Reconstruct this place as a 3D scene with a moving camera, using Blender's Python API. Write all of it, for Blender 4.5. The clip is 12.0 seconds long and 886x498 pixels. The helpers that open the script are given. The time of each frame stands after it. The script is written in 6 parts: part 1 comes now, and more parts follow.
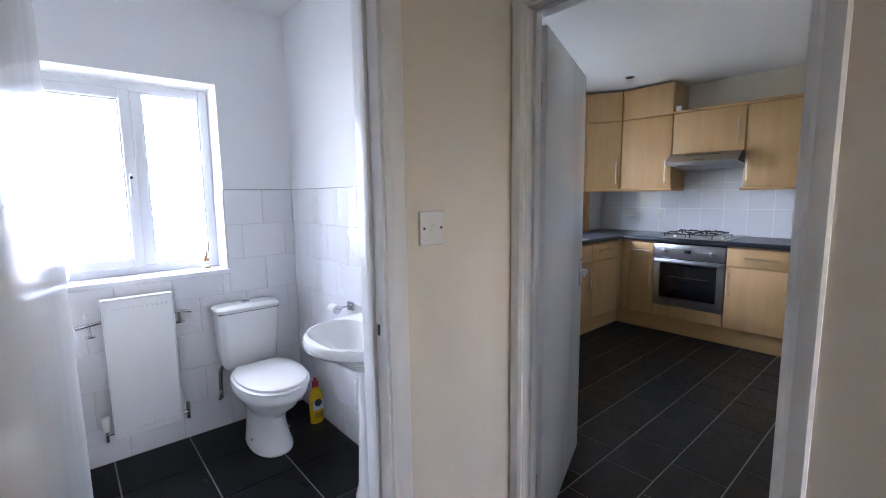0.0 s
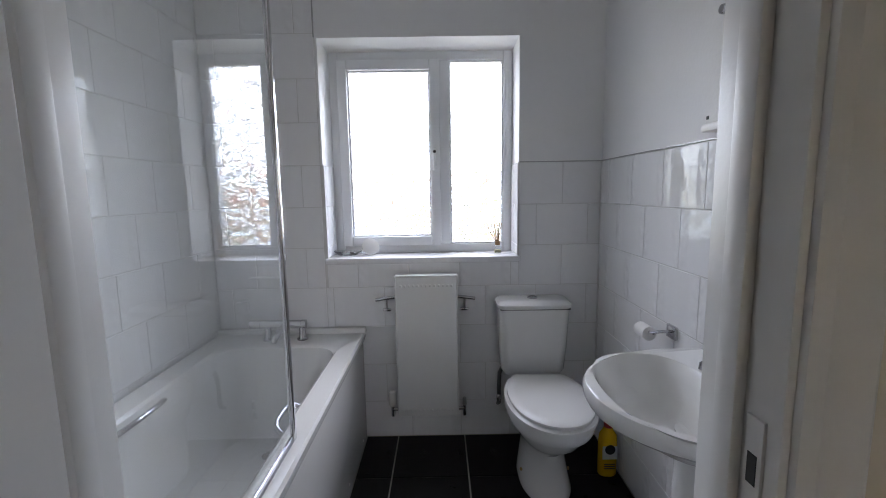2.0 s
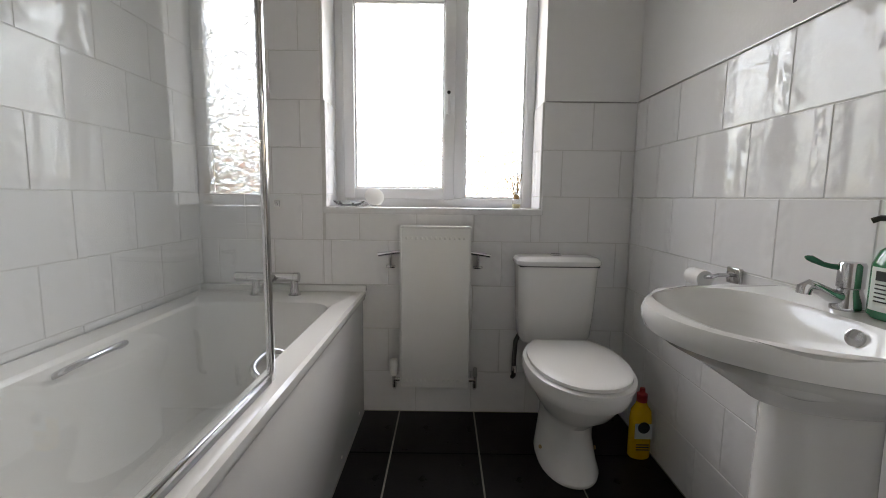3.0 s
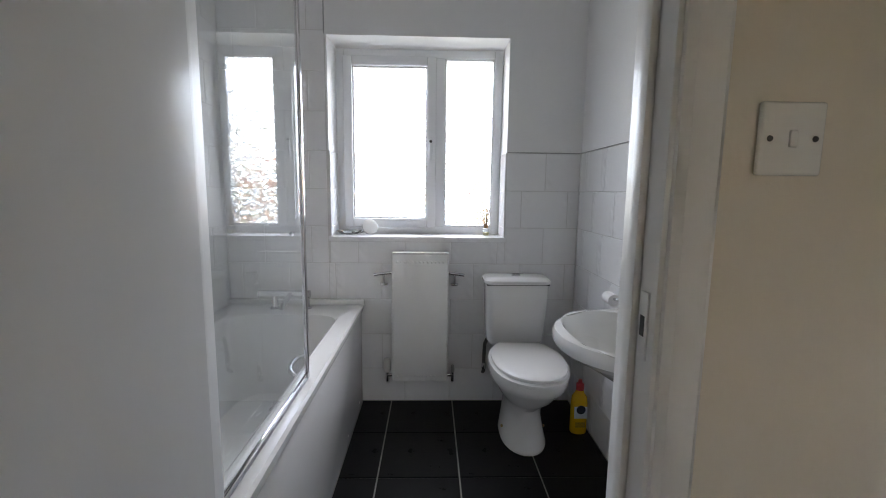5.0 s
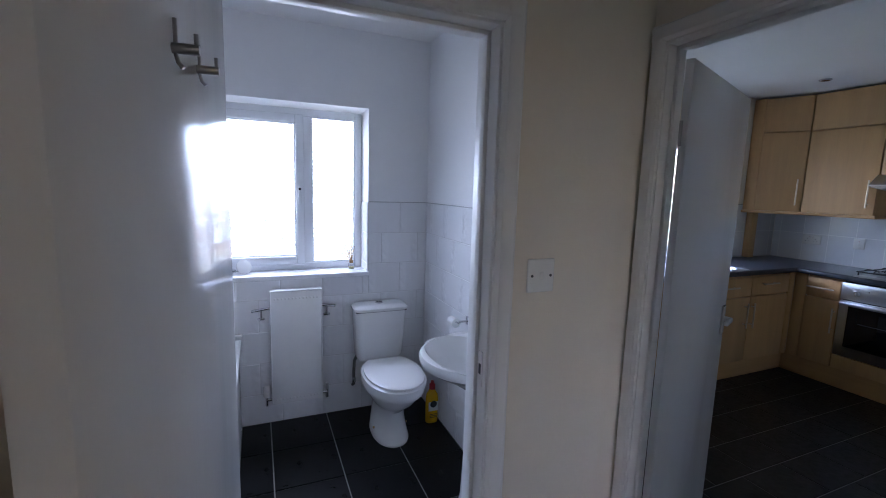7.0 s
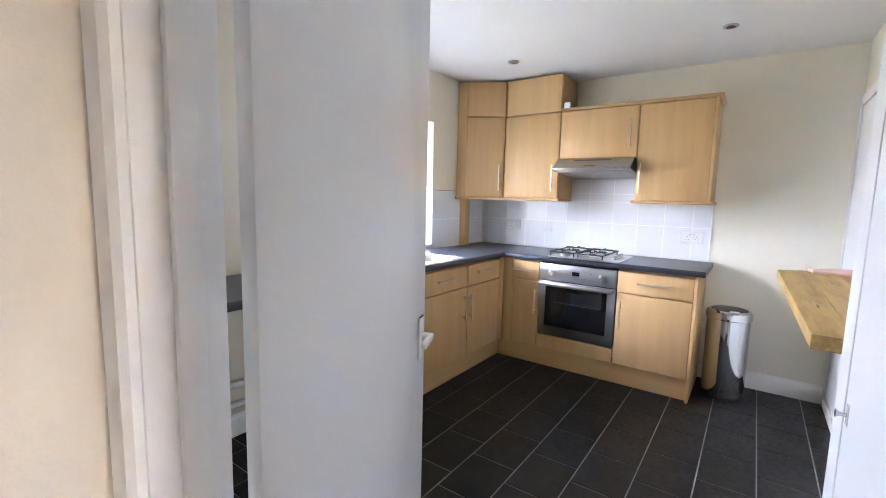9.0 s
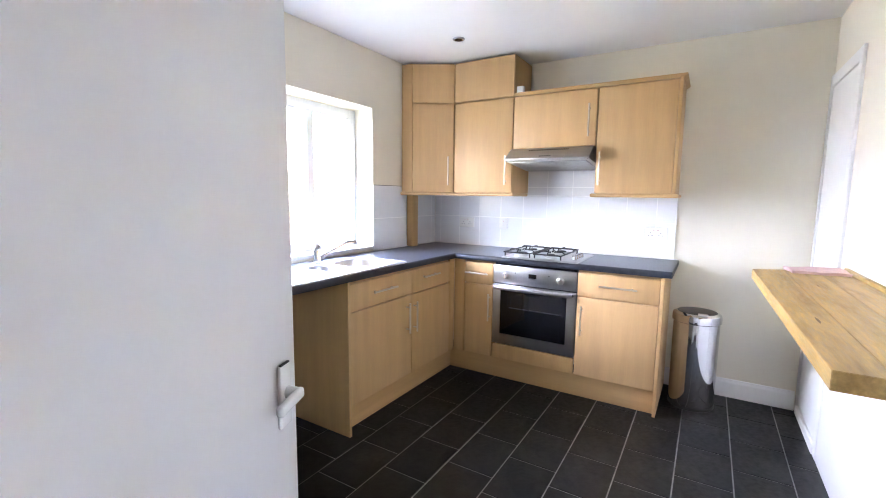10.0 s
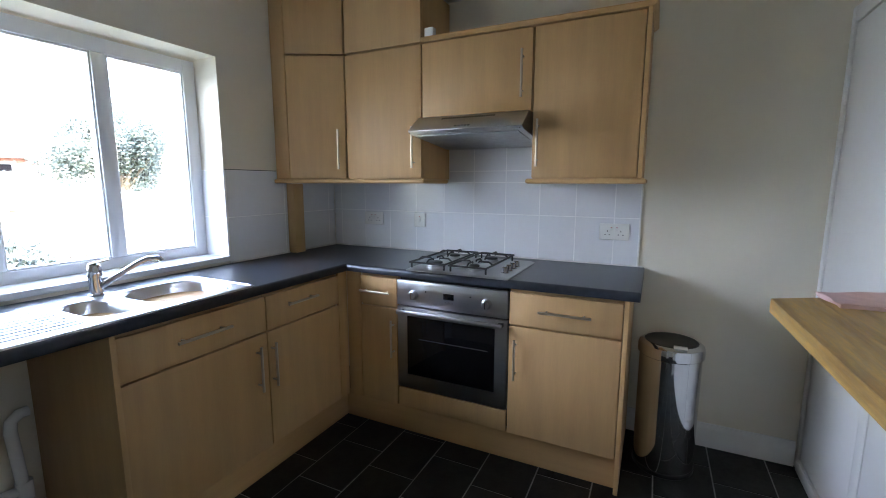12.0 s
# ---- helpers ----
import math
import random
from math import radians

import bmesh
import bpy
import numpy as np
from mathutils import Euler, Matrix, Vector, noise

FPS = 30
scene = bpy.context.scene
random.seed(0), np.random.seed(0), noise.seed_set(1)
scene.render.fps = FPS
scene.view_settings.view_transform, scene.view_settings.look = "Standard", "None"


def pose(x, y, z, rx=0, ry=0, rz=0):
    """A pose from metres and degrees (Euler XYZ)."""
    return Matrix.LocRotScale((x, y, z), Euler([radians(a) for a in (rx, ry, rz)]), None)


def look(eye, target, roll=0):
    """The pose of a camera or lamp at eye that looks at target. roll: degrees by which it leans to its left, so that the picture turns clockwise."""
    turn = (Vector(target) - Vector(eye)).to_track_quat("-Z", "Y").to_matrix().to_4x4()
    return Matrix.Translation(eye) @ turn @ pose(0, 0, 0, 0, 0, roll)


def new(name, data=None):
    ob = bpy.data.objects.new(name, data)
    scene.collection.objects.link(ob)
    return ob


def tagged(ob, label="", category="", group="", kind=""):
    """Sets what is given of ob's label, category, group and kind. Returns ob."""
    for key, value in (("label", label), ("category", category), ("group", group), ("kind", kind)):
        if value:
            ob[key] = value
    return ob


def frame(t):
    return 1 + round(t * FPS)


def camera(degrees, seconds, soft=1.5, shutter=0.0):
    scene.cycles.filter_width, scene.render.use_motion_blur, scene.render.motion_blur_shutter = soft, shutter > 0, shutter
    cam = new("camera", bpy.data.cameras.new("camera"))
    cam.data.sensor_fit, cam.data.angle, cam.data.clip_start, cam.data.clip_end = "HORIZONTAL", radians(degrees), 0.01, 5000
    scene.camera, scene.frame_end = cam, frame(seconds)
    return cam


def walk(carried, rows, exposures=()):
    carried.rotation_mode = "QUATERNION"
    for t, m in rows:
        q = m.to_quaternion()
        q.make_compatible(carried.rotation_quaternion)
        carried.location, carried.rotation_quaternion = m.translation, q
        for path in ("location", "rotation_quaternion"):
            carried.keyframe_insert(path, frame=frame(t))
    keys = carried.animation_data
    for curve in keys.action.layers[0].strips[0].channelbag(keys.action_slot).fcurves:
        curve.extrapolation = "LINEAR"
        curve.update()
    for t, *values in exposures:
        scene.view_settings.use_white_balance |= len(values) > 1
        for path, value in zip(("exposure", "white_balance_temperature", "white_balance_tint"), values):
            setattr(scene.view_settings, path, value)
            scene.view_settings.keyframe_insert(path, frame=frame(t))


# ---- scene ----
cam = camera(91.0, 12.0, soft=1.0)
PATH = [
    (0, (0.04, 0.059, 1.333), (1.343, 1.555, 1.083), -0.8),
    (0.5, (0.17, 0.177, 1.323), (1.184, 1.883, 1.074), -0.7),
    (1, (0.286, 0.295, 1.297), (0.858, 2.194, 1.042), -0.5),
    (1.5, (0.341, 0.454, 1.278), (0.593, 2.421, 1.017), -0.7),
    (2, (0.357, 0.639, 1.239), (0.367, 2.622, 0.979), -0.9),
    (2.5, (0.345, 0.783, 1.124), (0.341, 2.766, 0.865), -0.2),
    (3, (0.32, 0.846, 0.972), (0.315, 2.832, 0.735), 0.7),
    (3.2, (0.319, 0.851, 0.947), (0.307, 2.836, 0.699), 0.6),
    (4.8, (0.356, 0.5, 1.108), (0.398, 2.483, 0.852), 0.6),
    (5, (0.336, 0.412, 1.168), (0.394, 2.394, 0.906), 0.7),
    (5.5, (0.279, 0.191, 1.263), (0.375, 2.17, 0.991), 0.6),
    (6, (0.182, 0.03, 1.357), (0.321, 2.007, 1.086), 0.7),
    (6.5, (0.061, -0.028, 1.427), (0.467, 1.911, 1.154), 1.5),
    (7, (0.088, -0.002, 1.471), (0.866, 1.82, 1.196), 1.7),
    (7.5, (0.307, 0.085, 1.422), (1.407, 1.736, 1.163), 1.4),
    (7.7, (0.4, 0.123, 1.391), (1.582, 1.716, 1.135), 1.3),
    (9.3, (1.107, 0.491, 1.34), (2.763, 1.587, 1.104), 1.2),
    (9.5, (1.183, 0.493, 1.341), (2.85, 1.571, 1.101), 1.0),
    (10, (1.407, 0.536, 1.324), (3.104, 1.567, 1.085), 0.7),
    (10.5, (1.633, 0.566, 1.296), (3.37, 1.523, 1.041), 0.4),
    (11, (1.905, 0.58, 1.288), (3.673, 1.475, 1.016), 0.4),
    (11.5, (2.122, 0.624, 1.305), (3.9, 1.494, 1.019), 0.2),
    (12, (2.374, 0.663, 1.33), (4.154, 1.526, 1.035), 0.1),
]
EXPOSURES = [(0, 5.97, 6100, 23), (0.5, 5.23, 6350, 22), (1.0, 4.88, 6600, 21), (1.5, 4.65, 6700, 20), (2.0, 4.53, 6800, 20), (2.5, 4.75, 7750, 18), (3.2, 4.7, 8000, 18), (5.0, 4.83, 7050, 18), (6.0, 4.85, 6550, 20),
             (6.5, 4.82, 5850, 23), (7.0, 4.85, 5600, 24), (7.6, 6.11, 6350, 24), (9.3, 7.13, 6500, 26), (10.0, 7.35, 6450, 27), (10.5, 6.75, 6350, 25), (11.0, 5.82, 6300, 22), (12.0, 5.63, 6250, 19)]
walk(cam, [(t, look(eye, target, roll)) for t, eye, target, roll in PATH], EXPOSURES)

# ---- world, sun, lamps standing in for sky light ----
world = bpy.data.worlds.new("sky")
scene.world = world
world.use_nodes = True
wn = world.node_tree.nodes
sky = wn.new("ShaderNodeTexSky")
sky.sky_type = "NISHITA"
sky.sun_disc = False
sky.sun_elevation = radians(48)
sky.sun_rotation = radians(200)
sky.air_density, sky.dust_density, sky.ozone_density = 1.2, 3.0, 1.0
wn["Background"].inputs["Strength"].default_value = 0.15
world.node_tree.links.new(sky.outputs["Color"], wn["Background"].inputs["Color"])
sun_data = bpy.data.lights.new("sun", "SUN")
sun_data.energy, sun_data.angle, sun_data.color = 0.4, radians(14.0), (1.0, 0.95, 0.88)
sun = new("sun", sun_data)
sun.matrix_world = look((0, -6, 9), (2.2, 3.0, 0.0))


def sky_lamp(name, x0, x1, y, z0, z1, watts, color):
    """An added area lamp that stands in for sky light, shining into the room."""
    data = bpy.data.lights.new(name, "AREA")
    data.shape, data.size, data.size_y = "RECTANGLE", x1 - x0, z1 - z0
    data.energy, data.color = watts, color
    ob = new(name, data)
    ob.matrix_world = look(((x0 + x1) / 2, y, (z0 + z1) / 2), ((x0 + x1) / 2, y - 1, (z0 + z1) / 2 - 0.25))
    return ob


# lamp added beyond the bathroom pane, wider than the opening, for sky light
sky_lamp("bathroom_sky_lamp", -0.70, 1.20, 3.50, 1.35, 2.75, 1.75, (0.94, 0.985, 1.04))
# area lamp added high outside the kitchen window, standing in for sky light
data = bpy.data.lights.new("kitchen_sky_lamp", "AREA")
data.shape, data.size, data.size_y, data.energy, data.color = "RECTANGLE", 5.2, 1.7, 7.5, (0.865, 0.95, 1.02)
new("kitchen_sky_lamp", data).matrix_world = look((2.3, 6.0, 3.25), (3.1, 1.5, 1.2))


# ---- materials ----
def material(name, color, rough=0.5, metal=0.0, vary=0.06, scale=6.0, bump=0.0, bump_scale=60.0, stretch=(1, 1, 1), spec=0.5, coat=0.0, island=0.0, rough_vary=0.0):
    """A surface with colour varying at two scales, fine relief and uneven gloss."""
    m = bpy.data.materials.new(name)
    m.use_nodes = True
    nt = m.node_tree
    n, l = nt.nodes, nt.links
    b = n["Principled BSDF"]
    b.inputs["Roughness"].default_value = rough
    b.inputs["Metallic"].default_value = metal
    b.inputs["Specular IOR Level"].default_value = spec
    b.inputs["Coat Weight"].default_value = coat
    b.inputs["Coat Roughness"].default_value = 0.08
    tc = n.new("ShaderNodeTexCoord")
    mp = n.new("ShaderNodeMapping")
    mp.inputs["Scale"].default_value = stretch
    l.new(tc.outputs["Object"], mp.inputs["Vector"])
    big = n.new("ShaderNodeTexNoise")
    big.inputs["Scale"].default_value = scale
    big.inputs["Detail"].default_value = 5
    fine = n.new("ShaderNodeTexNoise")
    fine.inputs["Scale"].default_value = scale * 9
    fine.inputs["Detail"].default_value = 3
    l.new(mp.outputs["Vector"], big.inputs["Vector"])
    l.new(mp.outputs["Vector"], fine.inputs["Vector"])
    add = n.new("ShaderNodeMath")
    add.operation = "MULTIPLY_ADD"
    add.inputs[1].default_value = 0.35
    l.new(fine.outputs["Fac"], add.inputs[0])
    l.new(big.outputs["Fac"], add.inputs[2])
    ramp = n.new("ShaderNodeMapRange")
    ramp.inputs["From Min"].default_value, ramp.inputs["From Max"].default_value = 0.35, 1.0
    ramp.inputs["To Min"].default_value, ramp.inputs["To Max"].default_value = 1 - vary, 1 + vary
    l.new(add.outputs[0], ramp.inputs["Value"])
    last = ramp.outputs["Result"]
    if island:
        info = n.new("ShaderNodeObjectInfo")
        rr = n.new("ShaderNodeMapRange")
        rr.inputs["To Min"].default_value, rr.inputs["To Max"].default_value = 1 - island, 1 + island
        l.new(info.outputs["Random"], rr.inputs["Value"])
        mul = n.new("ShaderNodeMath")
        mul.operation = "MULTIPLY"
        l.new(last, mul.inputs[0])
        l.new(rr.outputs["Result"], mul.inputs[1])
        last = mul.outputs[0]
    hue = n.new("ShaderNodeHueSaturation")
    hue.inputs["Color"].default_value = (*color, 1)
    l.new(last, hue.inputs["Value"])
    l.new(hue.outputs["Color"], b.inputs["Base Color"])
    if rough_vary:
        rv = n.new("ShaderNodeMapRange")
        rv.inputs["From Min"].default_value, rv.inputs["From Max"].default_value = 0.3, 0.7
        rv.inputs["To Min"].default_value, rv.inputs["To Max"].default_value = max(0.02, rough - rough_vary), rough + rough_vary
        l.new(big.outputs["Fac"], rv.inputs["Value"])
        l.new(rv.outputs["Result"], b.inputs["Roughness"])
    if bump:
        bn = n.new("ShaderNodeTexNoise")
        bn.inputs["Scale"].default_value = bump_scale
        bn.inputs["Detail"].default_value = 3
        l.new(mp.outputs["Vector"], bn.inputs["Vector"])
        bp = n.new("ShaderNodeBump")
        bp.inputs["Strength"].default_value = 1.0
        bp.inputs["Distance"].default_value = bump
        l.new(bn.outputs["Fac"], bp.inputs["Height"])
        l.new(bp.outputs["Normal"], b.inputs["Normal"])
    return m


def glass(name, color=(1, 1, 1), rough=0.0, bump=0.0, bump_scale=20.0, clear=1.0):
    m = bpy.data.materials.new(name)
    m.use_nodes = True
    n, l = m.node_tree.nodes, m.node_tree.links
    b = n["Principled BSDF"]
    b.inputs["Base Color"].default_value = (*color, 1)
    b.inputs["Roughness"].default_value = rough
    b.inputs["Transmission Weight"].default_value = clear
    b.inputs["IOR"].default_value = 1.45
    if bump:
        tc = n.new("ShaderNodeTexCoord")
        bn = n.new("ShaderNodeTexNoise")
        bn.inputs["Scale"].default_value = bump_scale
        bn.inputs["Distortion"].default_value = 2.5
        bn.inputs["Detail"].default_value = 1
        l.new(tc.outputs["Object"], bn.inputs["Vector"])
        bp = n.new("ShaderNodeBump")
        bp.inputs["Distance"].default_value = bump
        l.new(bn.outputs["Fac"], bp.inputs["Height"])
        l.new(bp.outputs["Normal"], b.inputs["Normal"])
    return m


def swirled_glass(name):
    """Obscure glass whose relief runs in raised loops and scrolls."""
    m = glass(name, (0.67, 0.68, 0.68), rough=0.03)
    n, l = m.node_tree.nodes, m.node_tree.links
    tc = n.new("ShaderNodeTexCoord")
    field = n.new("ShaderNodeTexNoise")
    field.inputs["Scale"].default_value, field.inputs["Detail"].default_value, field.inputs["Distortion"].default_value = 15.0, 0.0, 1.2
    l.new(tc.outputs["Object"], field.inputs["Vector"])
    rings = n.new("ShaderNodeMath")
    rings.operation = "MULTIPLY"
    rings.inputs[1].default_value = 34.0
    l.new(field.outputs["Fac"], rings.inputs[0])
    wave = n.new("ShaderNodeMath")
    wave.operation = "SINE"
    l.new(rings.outputs[0], wave.inputs[0])
    bp = n.new("ShaderNodeBump")
    bp.inputs["Strength"].default_value, bp.inputs["Distance"].default_value = 1.0, 0.0022
    l.new(wave.outputs[0], bp.inputs["Height"])
    l.new(bp.outputs["Normal"], n["Principled BSDF"].inputs["Normal"])
    return m


def clouded(name, low, high, scale, rough, stretch=(1, 1, 1), island=0.18, edge0=0.42, edge1=0.75):
    """Two tones clouded into one another, with fine grain, relief and uneven gloss."""
    m = material(name, low, rough, vary=0.3, scale=scale * 6, bump=0.0006, bump_scale=45, stretch=stretch, spec=0.3, rough_vary=0.10)
    n, l = m.node_tree.nodes, m.node_tree.links
    b = n["Principled BSDF"]
    own = b.inputs["Base Color"].links[0].from_socket
    tc = n.new("ShaderNodeTexCoord")
    info = n.new("ShaderNodeObjectInfo")
    off = n.new("ShaderNodeVectorMath")
    off.operation = "MULTIPLY_ADD"
    off.inputs[1].default_value = (7.0, 5.0, 3.0)
    l.new(info.outputs["Random"], off.inputs[0])
    l.new(tc.outputs["Object"], off.inputs[2])
    mp = n.new("ShaderNodeMapping")
    mp.inputs["Scale"].default_value = stretch
    l.new(off.outputs[0], mp.inputs["Vector"])
    cloud = n.new("ShaderNodeTexNoise")
    cloud.inputs["Scale"].default_value, cloud.inputs["Detail"].default_value, cloud.inputs["Roughness"].default_value = scale, 7, 0.62
    l.new(mp.outputs["Vector"], cloud.inputs["Vector"])
    fac = n.new("ShaderNodeMapRange")
    fac.inputs["From Min"].default_value, fac.inputs["From Max"].default_value = edge0, edge1
    l.new(cloud.outputs["Fac"], fac.inputs["Value"])
    mix = n.new("ShaderNodeMixRGB")
    mix.inputs["Color2"].default_value = (*high, 1)
    l.new(fac.outputs["Result"], mix.inputs["Fac"])
    l.new(own, mix.inputs["Color1"])
    l.new(mix.outputs["Color"], b.inputs["Base Color"])
    return m


M_BATHWALL = material("white_emulsion", (0.85, 0.85, 0.845), 0.6, vary=0.02, scale=3, bump=0.0006, bump_scale=90)
M_CREAM = material("cream_emulsion", (0.775, 0.72, 0.595), 0.62, vary=0.025, scale=2.5, bump=0.0008, bump_scale=80)
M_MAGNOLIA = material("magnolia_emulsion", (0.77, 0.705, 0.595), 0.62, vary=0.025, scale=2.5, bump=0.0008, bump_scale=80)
M_CEIL = material("ceiling_emulsion", (0.85, 0.84, 0.82), 0.7, vary=0.02, scale=2, bump=0.0006, bump_scale=100)
M_GLOSS = material("white_gloss_paint", (0.80, 0.79, 0.77), 0.15, vary=0.012, scale=1.5, bump=0.00010, bump_scale=9, stretch=(8, 8, 0.6), spec=0.10, rough_vary=0.03)
M_TRIM = material("white_trim_paint", (0.82, 0.81, 0.785), 0.34, vary=0.03, scale=5, bump=0.0003, bump_scale=45, spec=0.35, rough_vary=0.05)
M_SATIN = material("white_satin_paint", (0.78, 0.77, 0.74), 0.38, vary=0.03, scale=4, bump=0.0005, bump_scale=40)
M_TILE = material("white_glazed_tile", (0.85, 0.85, 0.85), 0.025, spec=0.32, vary=0.02, scale=5, bump=0.0012, bump_scale=14, island=0.02)
nt = M_TILE.node_tree
tc = nt.nodes.new("ShaderNodeTexCoord")
xyz = nt.nodes.new("ShaderNodeSeparateXYZ")
nt.links.new(tc.outputs["Object"], xyz.inputs[0])
mid = nt.nodes.new("ShaderNodeMath")
mid.operation = "SUBTRACT"
mid.inputs[1].default_value = 0.122
nt.links.new(xyz.outputs["X"], mid.inputs[0])
side = nt.nodes.new("ShaderNodeMath")
side.operation = "ABSOLUTE"
nt.links.new(mid.outputs[0], side.inputs[0])
mask = nt.nodes.new("ShaderNodeMapRange")
mask.interpolation_type = "SMOOTHSTEP"
mask.inputs["From Min"].default_value, mask.inputs["From Max"].default_value = 0.070, 0.112
nt.links.new(side.outputs[0], mask.inputs["Value"])
ripple = nt.nodes.new("ShaderNodeTexNoise")
ripple.inputs["Scale"].default_value, ripple.inputs["Detail"].default_value = 30.0, 0.0
nt.links.new(tc.outputs["Object"], ripple.inputs["Vector"])
lift = nt.nodes.new("ShaderNodeMath")
lift.operation = "MULTIPLY"
nt.links.new(mask.outputs["Result"], lift.inputs[0])
nt.links.new(ripple.outputs["Fac"], lift.inputs[1])
wavy = nt.nodes.new("ShaderNodeBump")
wavy.inputs["Distance"].default_value = 0.004
nt.links.new(lift.outputs[0], wavy.inputs["Height"])
flat = nt.nodes["Principled BSDF"].inputs["Normal"].links[0].from_node
nt.links.new(wavy.outputs["Normal"], flat.inputs["Normal"])
M_KTILE = material("pale_kitchen_tile", (0.79, 0.795, 0.805), 0.12, vary=0.02, scale=5, bump=0.0006, bump_scale=12, island=0.02)
M_GROUT = material("grout", (0.68, 0.67, 0.65), 0.85, vary=0.12, scale=14, bump=0.0004, bump_scale=300)
M_SLATE = material("black_slate_tile", (0.0055, 0.006, 0.007), 0.30, vary=0.12, scale=9, bump=0.0003, bump_scale=60, island=0.06, spec=0.16, rough_vary=0.04)
M_WGROUT = material("white_grout", (0.90, 0.90, 0.89), 0.8, vary=0.08, scale=14)
M_DGROUT = material("grey_floor_grout", (0.32, 0.32, 0.30), 0.8, vary=0.2, scale=20)
M_VINYL = clouded("dark_slate_vinyl", (0.0055, 0.0055, 0.0060), (0.024, 0.023, 0.022), 7.0, 0.42)
M_VJOINT = material("vinyl_joint", (0.26, 0.26, 0.245), 0.6, vary=0.3, scale=20)
M_BEECH = material("beech_laminate", (0.57, 0.352, 0.160), 0.48, vary=0.10, spec=0.35, scale=2.2, stretch=(9, 9, 0.7), bump=0.0001, bump_scale=60, island=0.03)
M_BEECHH = material("beech_laminate_crosswise", (0.57, 0.352, 0.160), 0.48, spec=0.35, vary=0.10, scale=2.2, stretch=(0.7, 0.7, 12), island=0.03)
M_WORKTOP = material("dark_slate_worktop", (0.028, 0.032, 0.042), 0.30, vary=0.35, scale=40, bump=0.0002, bump_scale=400)
M_STEEL = material("brushed_steel", (0.46, 0.455, 0.45), 0.34, 1.0, vary=0.06, scale=3, stretch=(30, 1, 40), rough_vary=0.025)
M_SINK = material("satin_sink_steel", (0.62, 0.62, 0.63), 0.34, 1.0, vary=0.05, scale=5, rough_vary=0.05)
M_CHROME = material("polished_chrome", (0.60, 0.60, 0.61), 0.07, 1.0, vary=0.02)
M_NICKEL = material("satin_nickel", (0.66, 0.58, 0.46), 0.28, 1.0, vary=0.04)
M_CERAMIC = material("white_glazed_ceramic", (0.83, 0.83, 0.81), 0.08, vary=0.01, scale=3)
M_ACRYLIC = material("white_bath_acrylic", (0.82, 0.82, 0.80), 0.14, vary=0.015, scale=3)
M_SEAT = material("white_seat_plastic", (0.84, 0.84, 0.82), 0.16, vary=0.01)
M_PVC = material("white_upvc", (0.80, 0.81, 0.82), 0.25, vary=0.015, scale=5)
M_RAD = material("white_radiator_enamel", (0.82, 0.82, 0.80), 0.25, vary=0.015, scale=5)
M_PLASTIC = material("white_switch_plastic", (0.82, 0.81, 0.77), 0.25, vary=0.01)
M_BLACK = material("black_plastic", (0.015, 0.015, 0.016), 0.35, vary=0.2)
M_RUBBER = material("grey_seal", (0.10, 0.10, 0.10), 0.7, vary=0.1)
M_SEAL = material("pale_rubber_seal", (0.34, 0.35, 0.36), 0.5, vary=0.08)
M_IRON = material("black_cast_iron", (0.02, 0.02, 0.021), 0.5, vary=0.25, bump=0.0004, bump_scale=200)
M_OVENGLASS = material("black_oven_glass", (0.006, 0.006, 0.007), 0.05, vary=0.1)
M_OAK = clouded("waxed_pine_top", (0.55, 0.345, 0.115), (0.25, 0.135, 0.035), 3.4, 0.40, (0.8, 6.5, 6.5), 0.0, 0.42, 0.78)
M_GLASS = glass("clear_glass")
M_OBSCURE = swirled_glass("patterned_glass")
M_SCREEN = glass("screen_glass", (0.95, 0.975, 0.97), clear=0.93)
M_MIRROR = material("mirror_glass", (0.86, 0.88, 0.88), 0.01, 1.0, vary=0.0)
M_COPPER = material("painted_pipe", (0.70, 0.68, 0.63), 0.35, vary=0.05)
M_BRASS = material("dull_brass", (0.42, 0.30, 0.14), 0.4, 1.0, vary=0.15)
M_RED = material("red_plastic", (0.45, 0.02, 0.02), 0.3, vary=0.03)
M_VALVE = material("dull_red_lever", (0.13, 0.045, 0.025), 0.5, vary=0.1)
M_BLUE = material("dark_plastic_lever", (0.02, 0.02, 0.03), 0.4, vary=0.05)
M_YELLOW = material("yellow_bottle", (0.85, 0.52, 0.01), 0.25, vary=0.03)
M_GREENLEVER = material("green_enamel", (0.02, 0.16, 0.09), 0.25, vary=0.05)
M_SOAP = material("green_soap", (0.03, 0.22, 0.10), 0.08, vary=0.05, coat=0.5)
M_LABEL = material("white_label", (0.72, 0.78, 0.74), 0.4, vary=0.03)
# for print, a screw hole, and the shade drawn in a cupboard gap
M_INK_SHADE = material("dark_print_and_shade", (0.02, 0.03, 0.03), 0.5, vary=0.05)
M_PAPER = material("tissue_paper", (0.84, 0.83, 0.81), 0.9, vary=0.04, bump=0.0005, bump_scale=150)
M_PINK = material("pink_cloth", (0.74, 0.50, 0.48), 0.85, vary=0.10, scale=30, bump=0.0006, bump_scale=250)
M_REED = material("rattan_reed", (0.26, 0.15, 0.06), 0.7, vary=0.1)
M_CARPET = material("dark_hall_carpet", (0.06, 0.055, 0.05), 0.95, vary=0.25, scale=60, bump=0.002, bump_scale=300)
M_LAMPGLOW = material("lamp_reflector", (0.55, 0.54, 0.52), 0.15, 1.0)
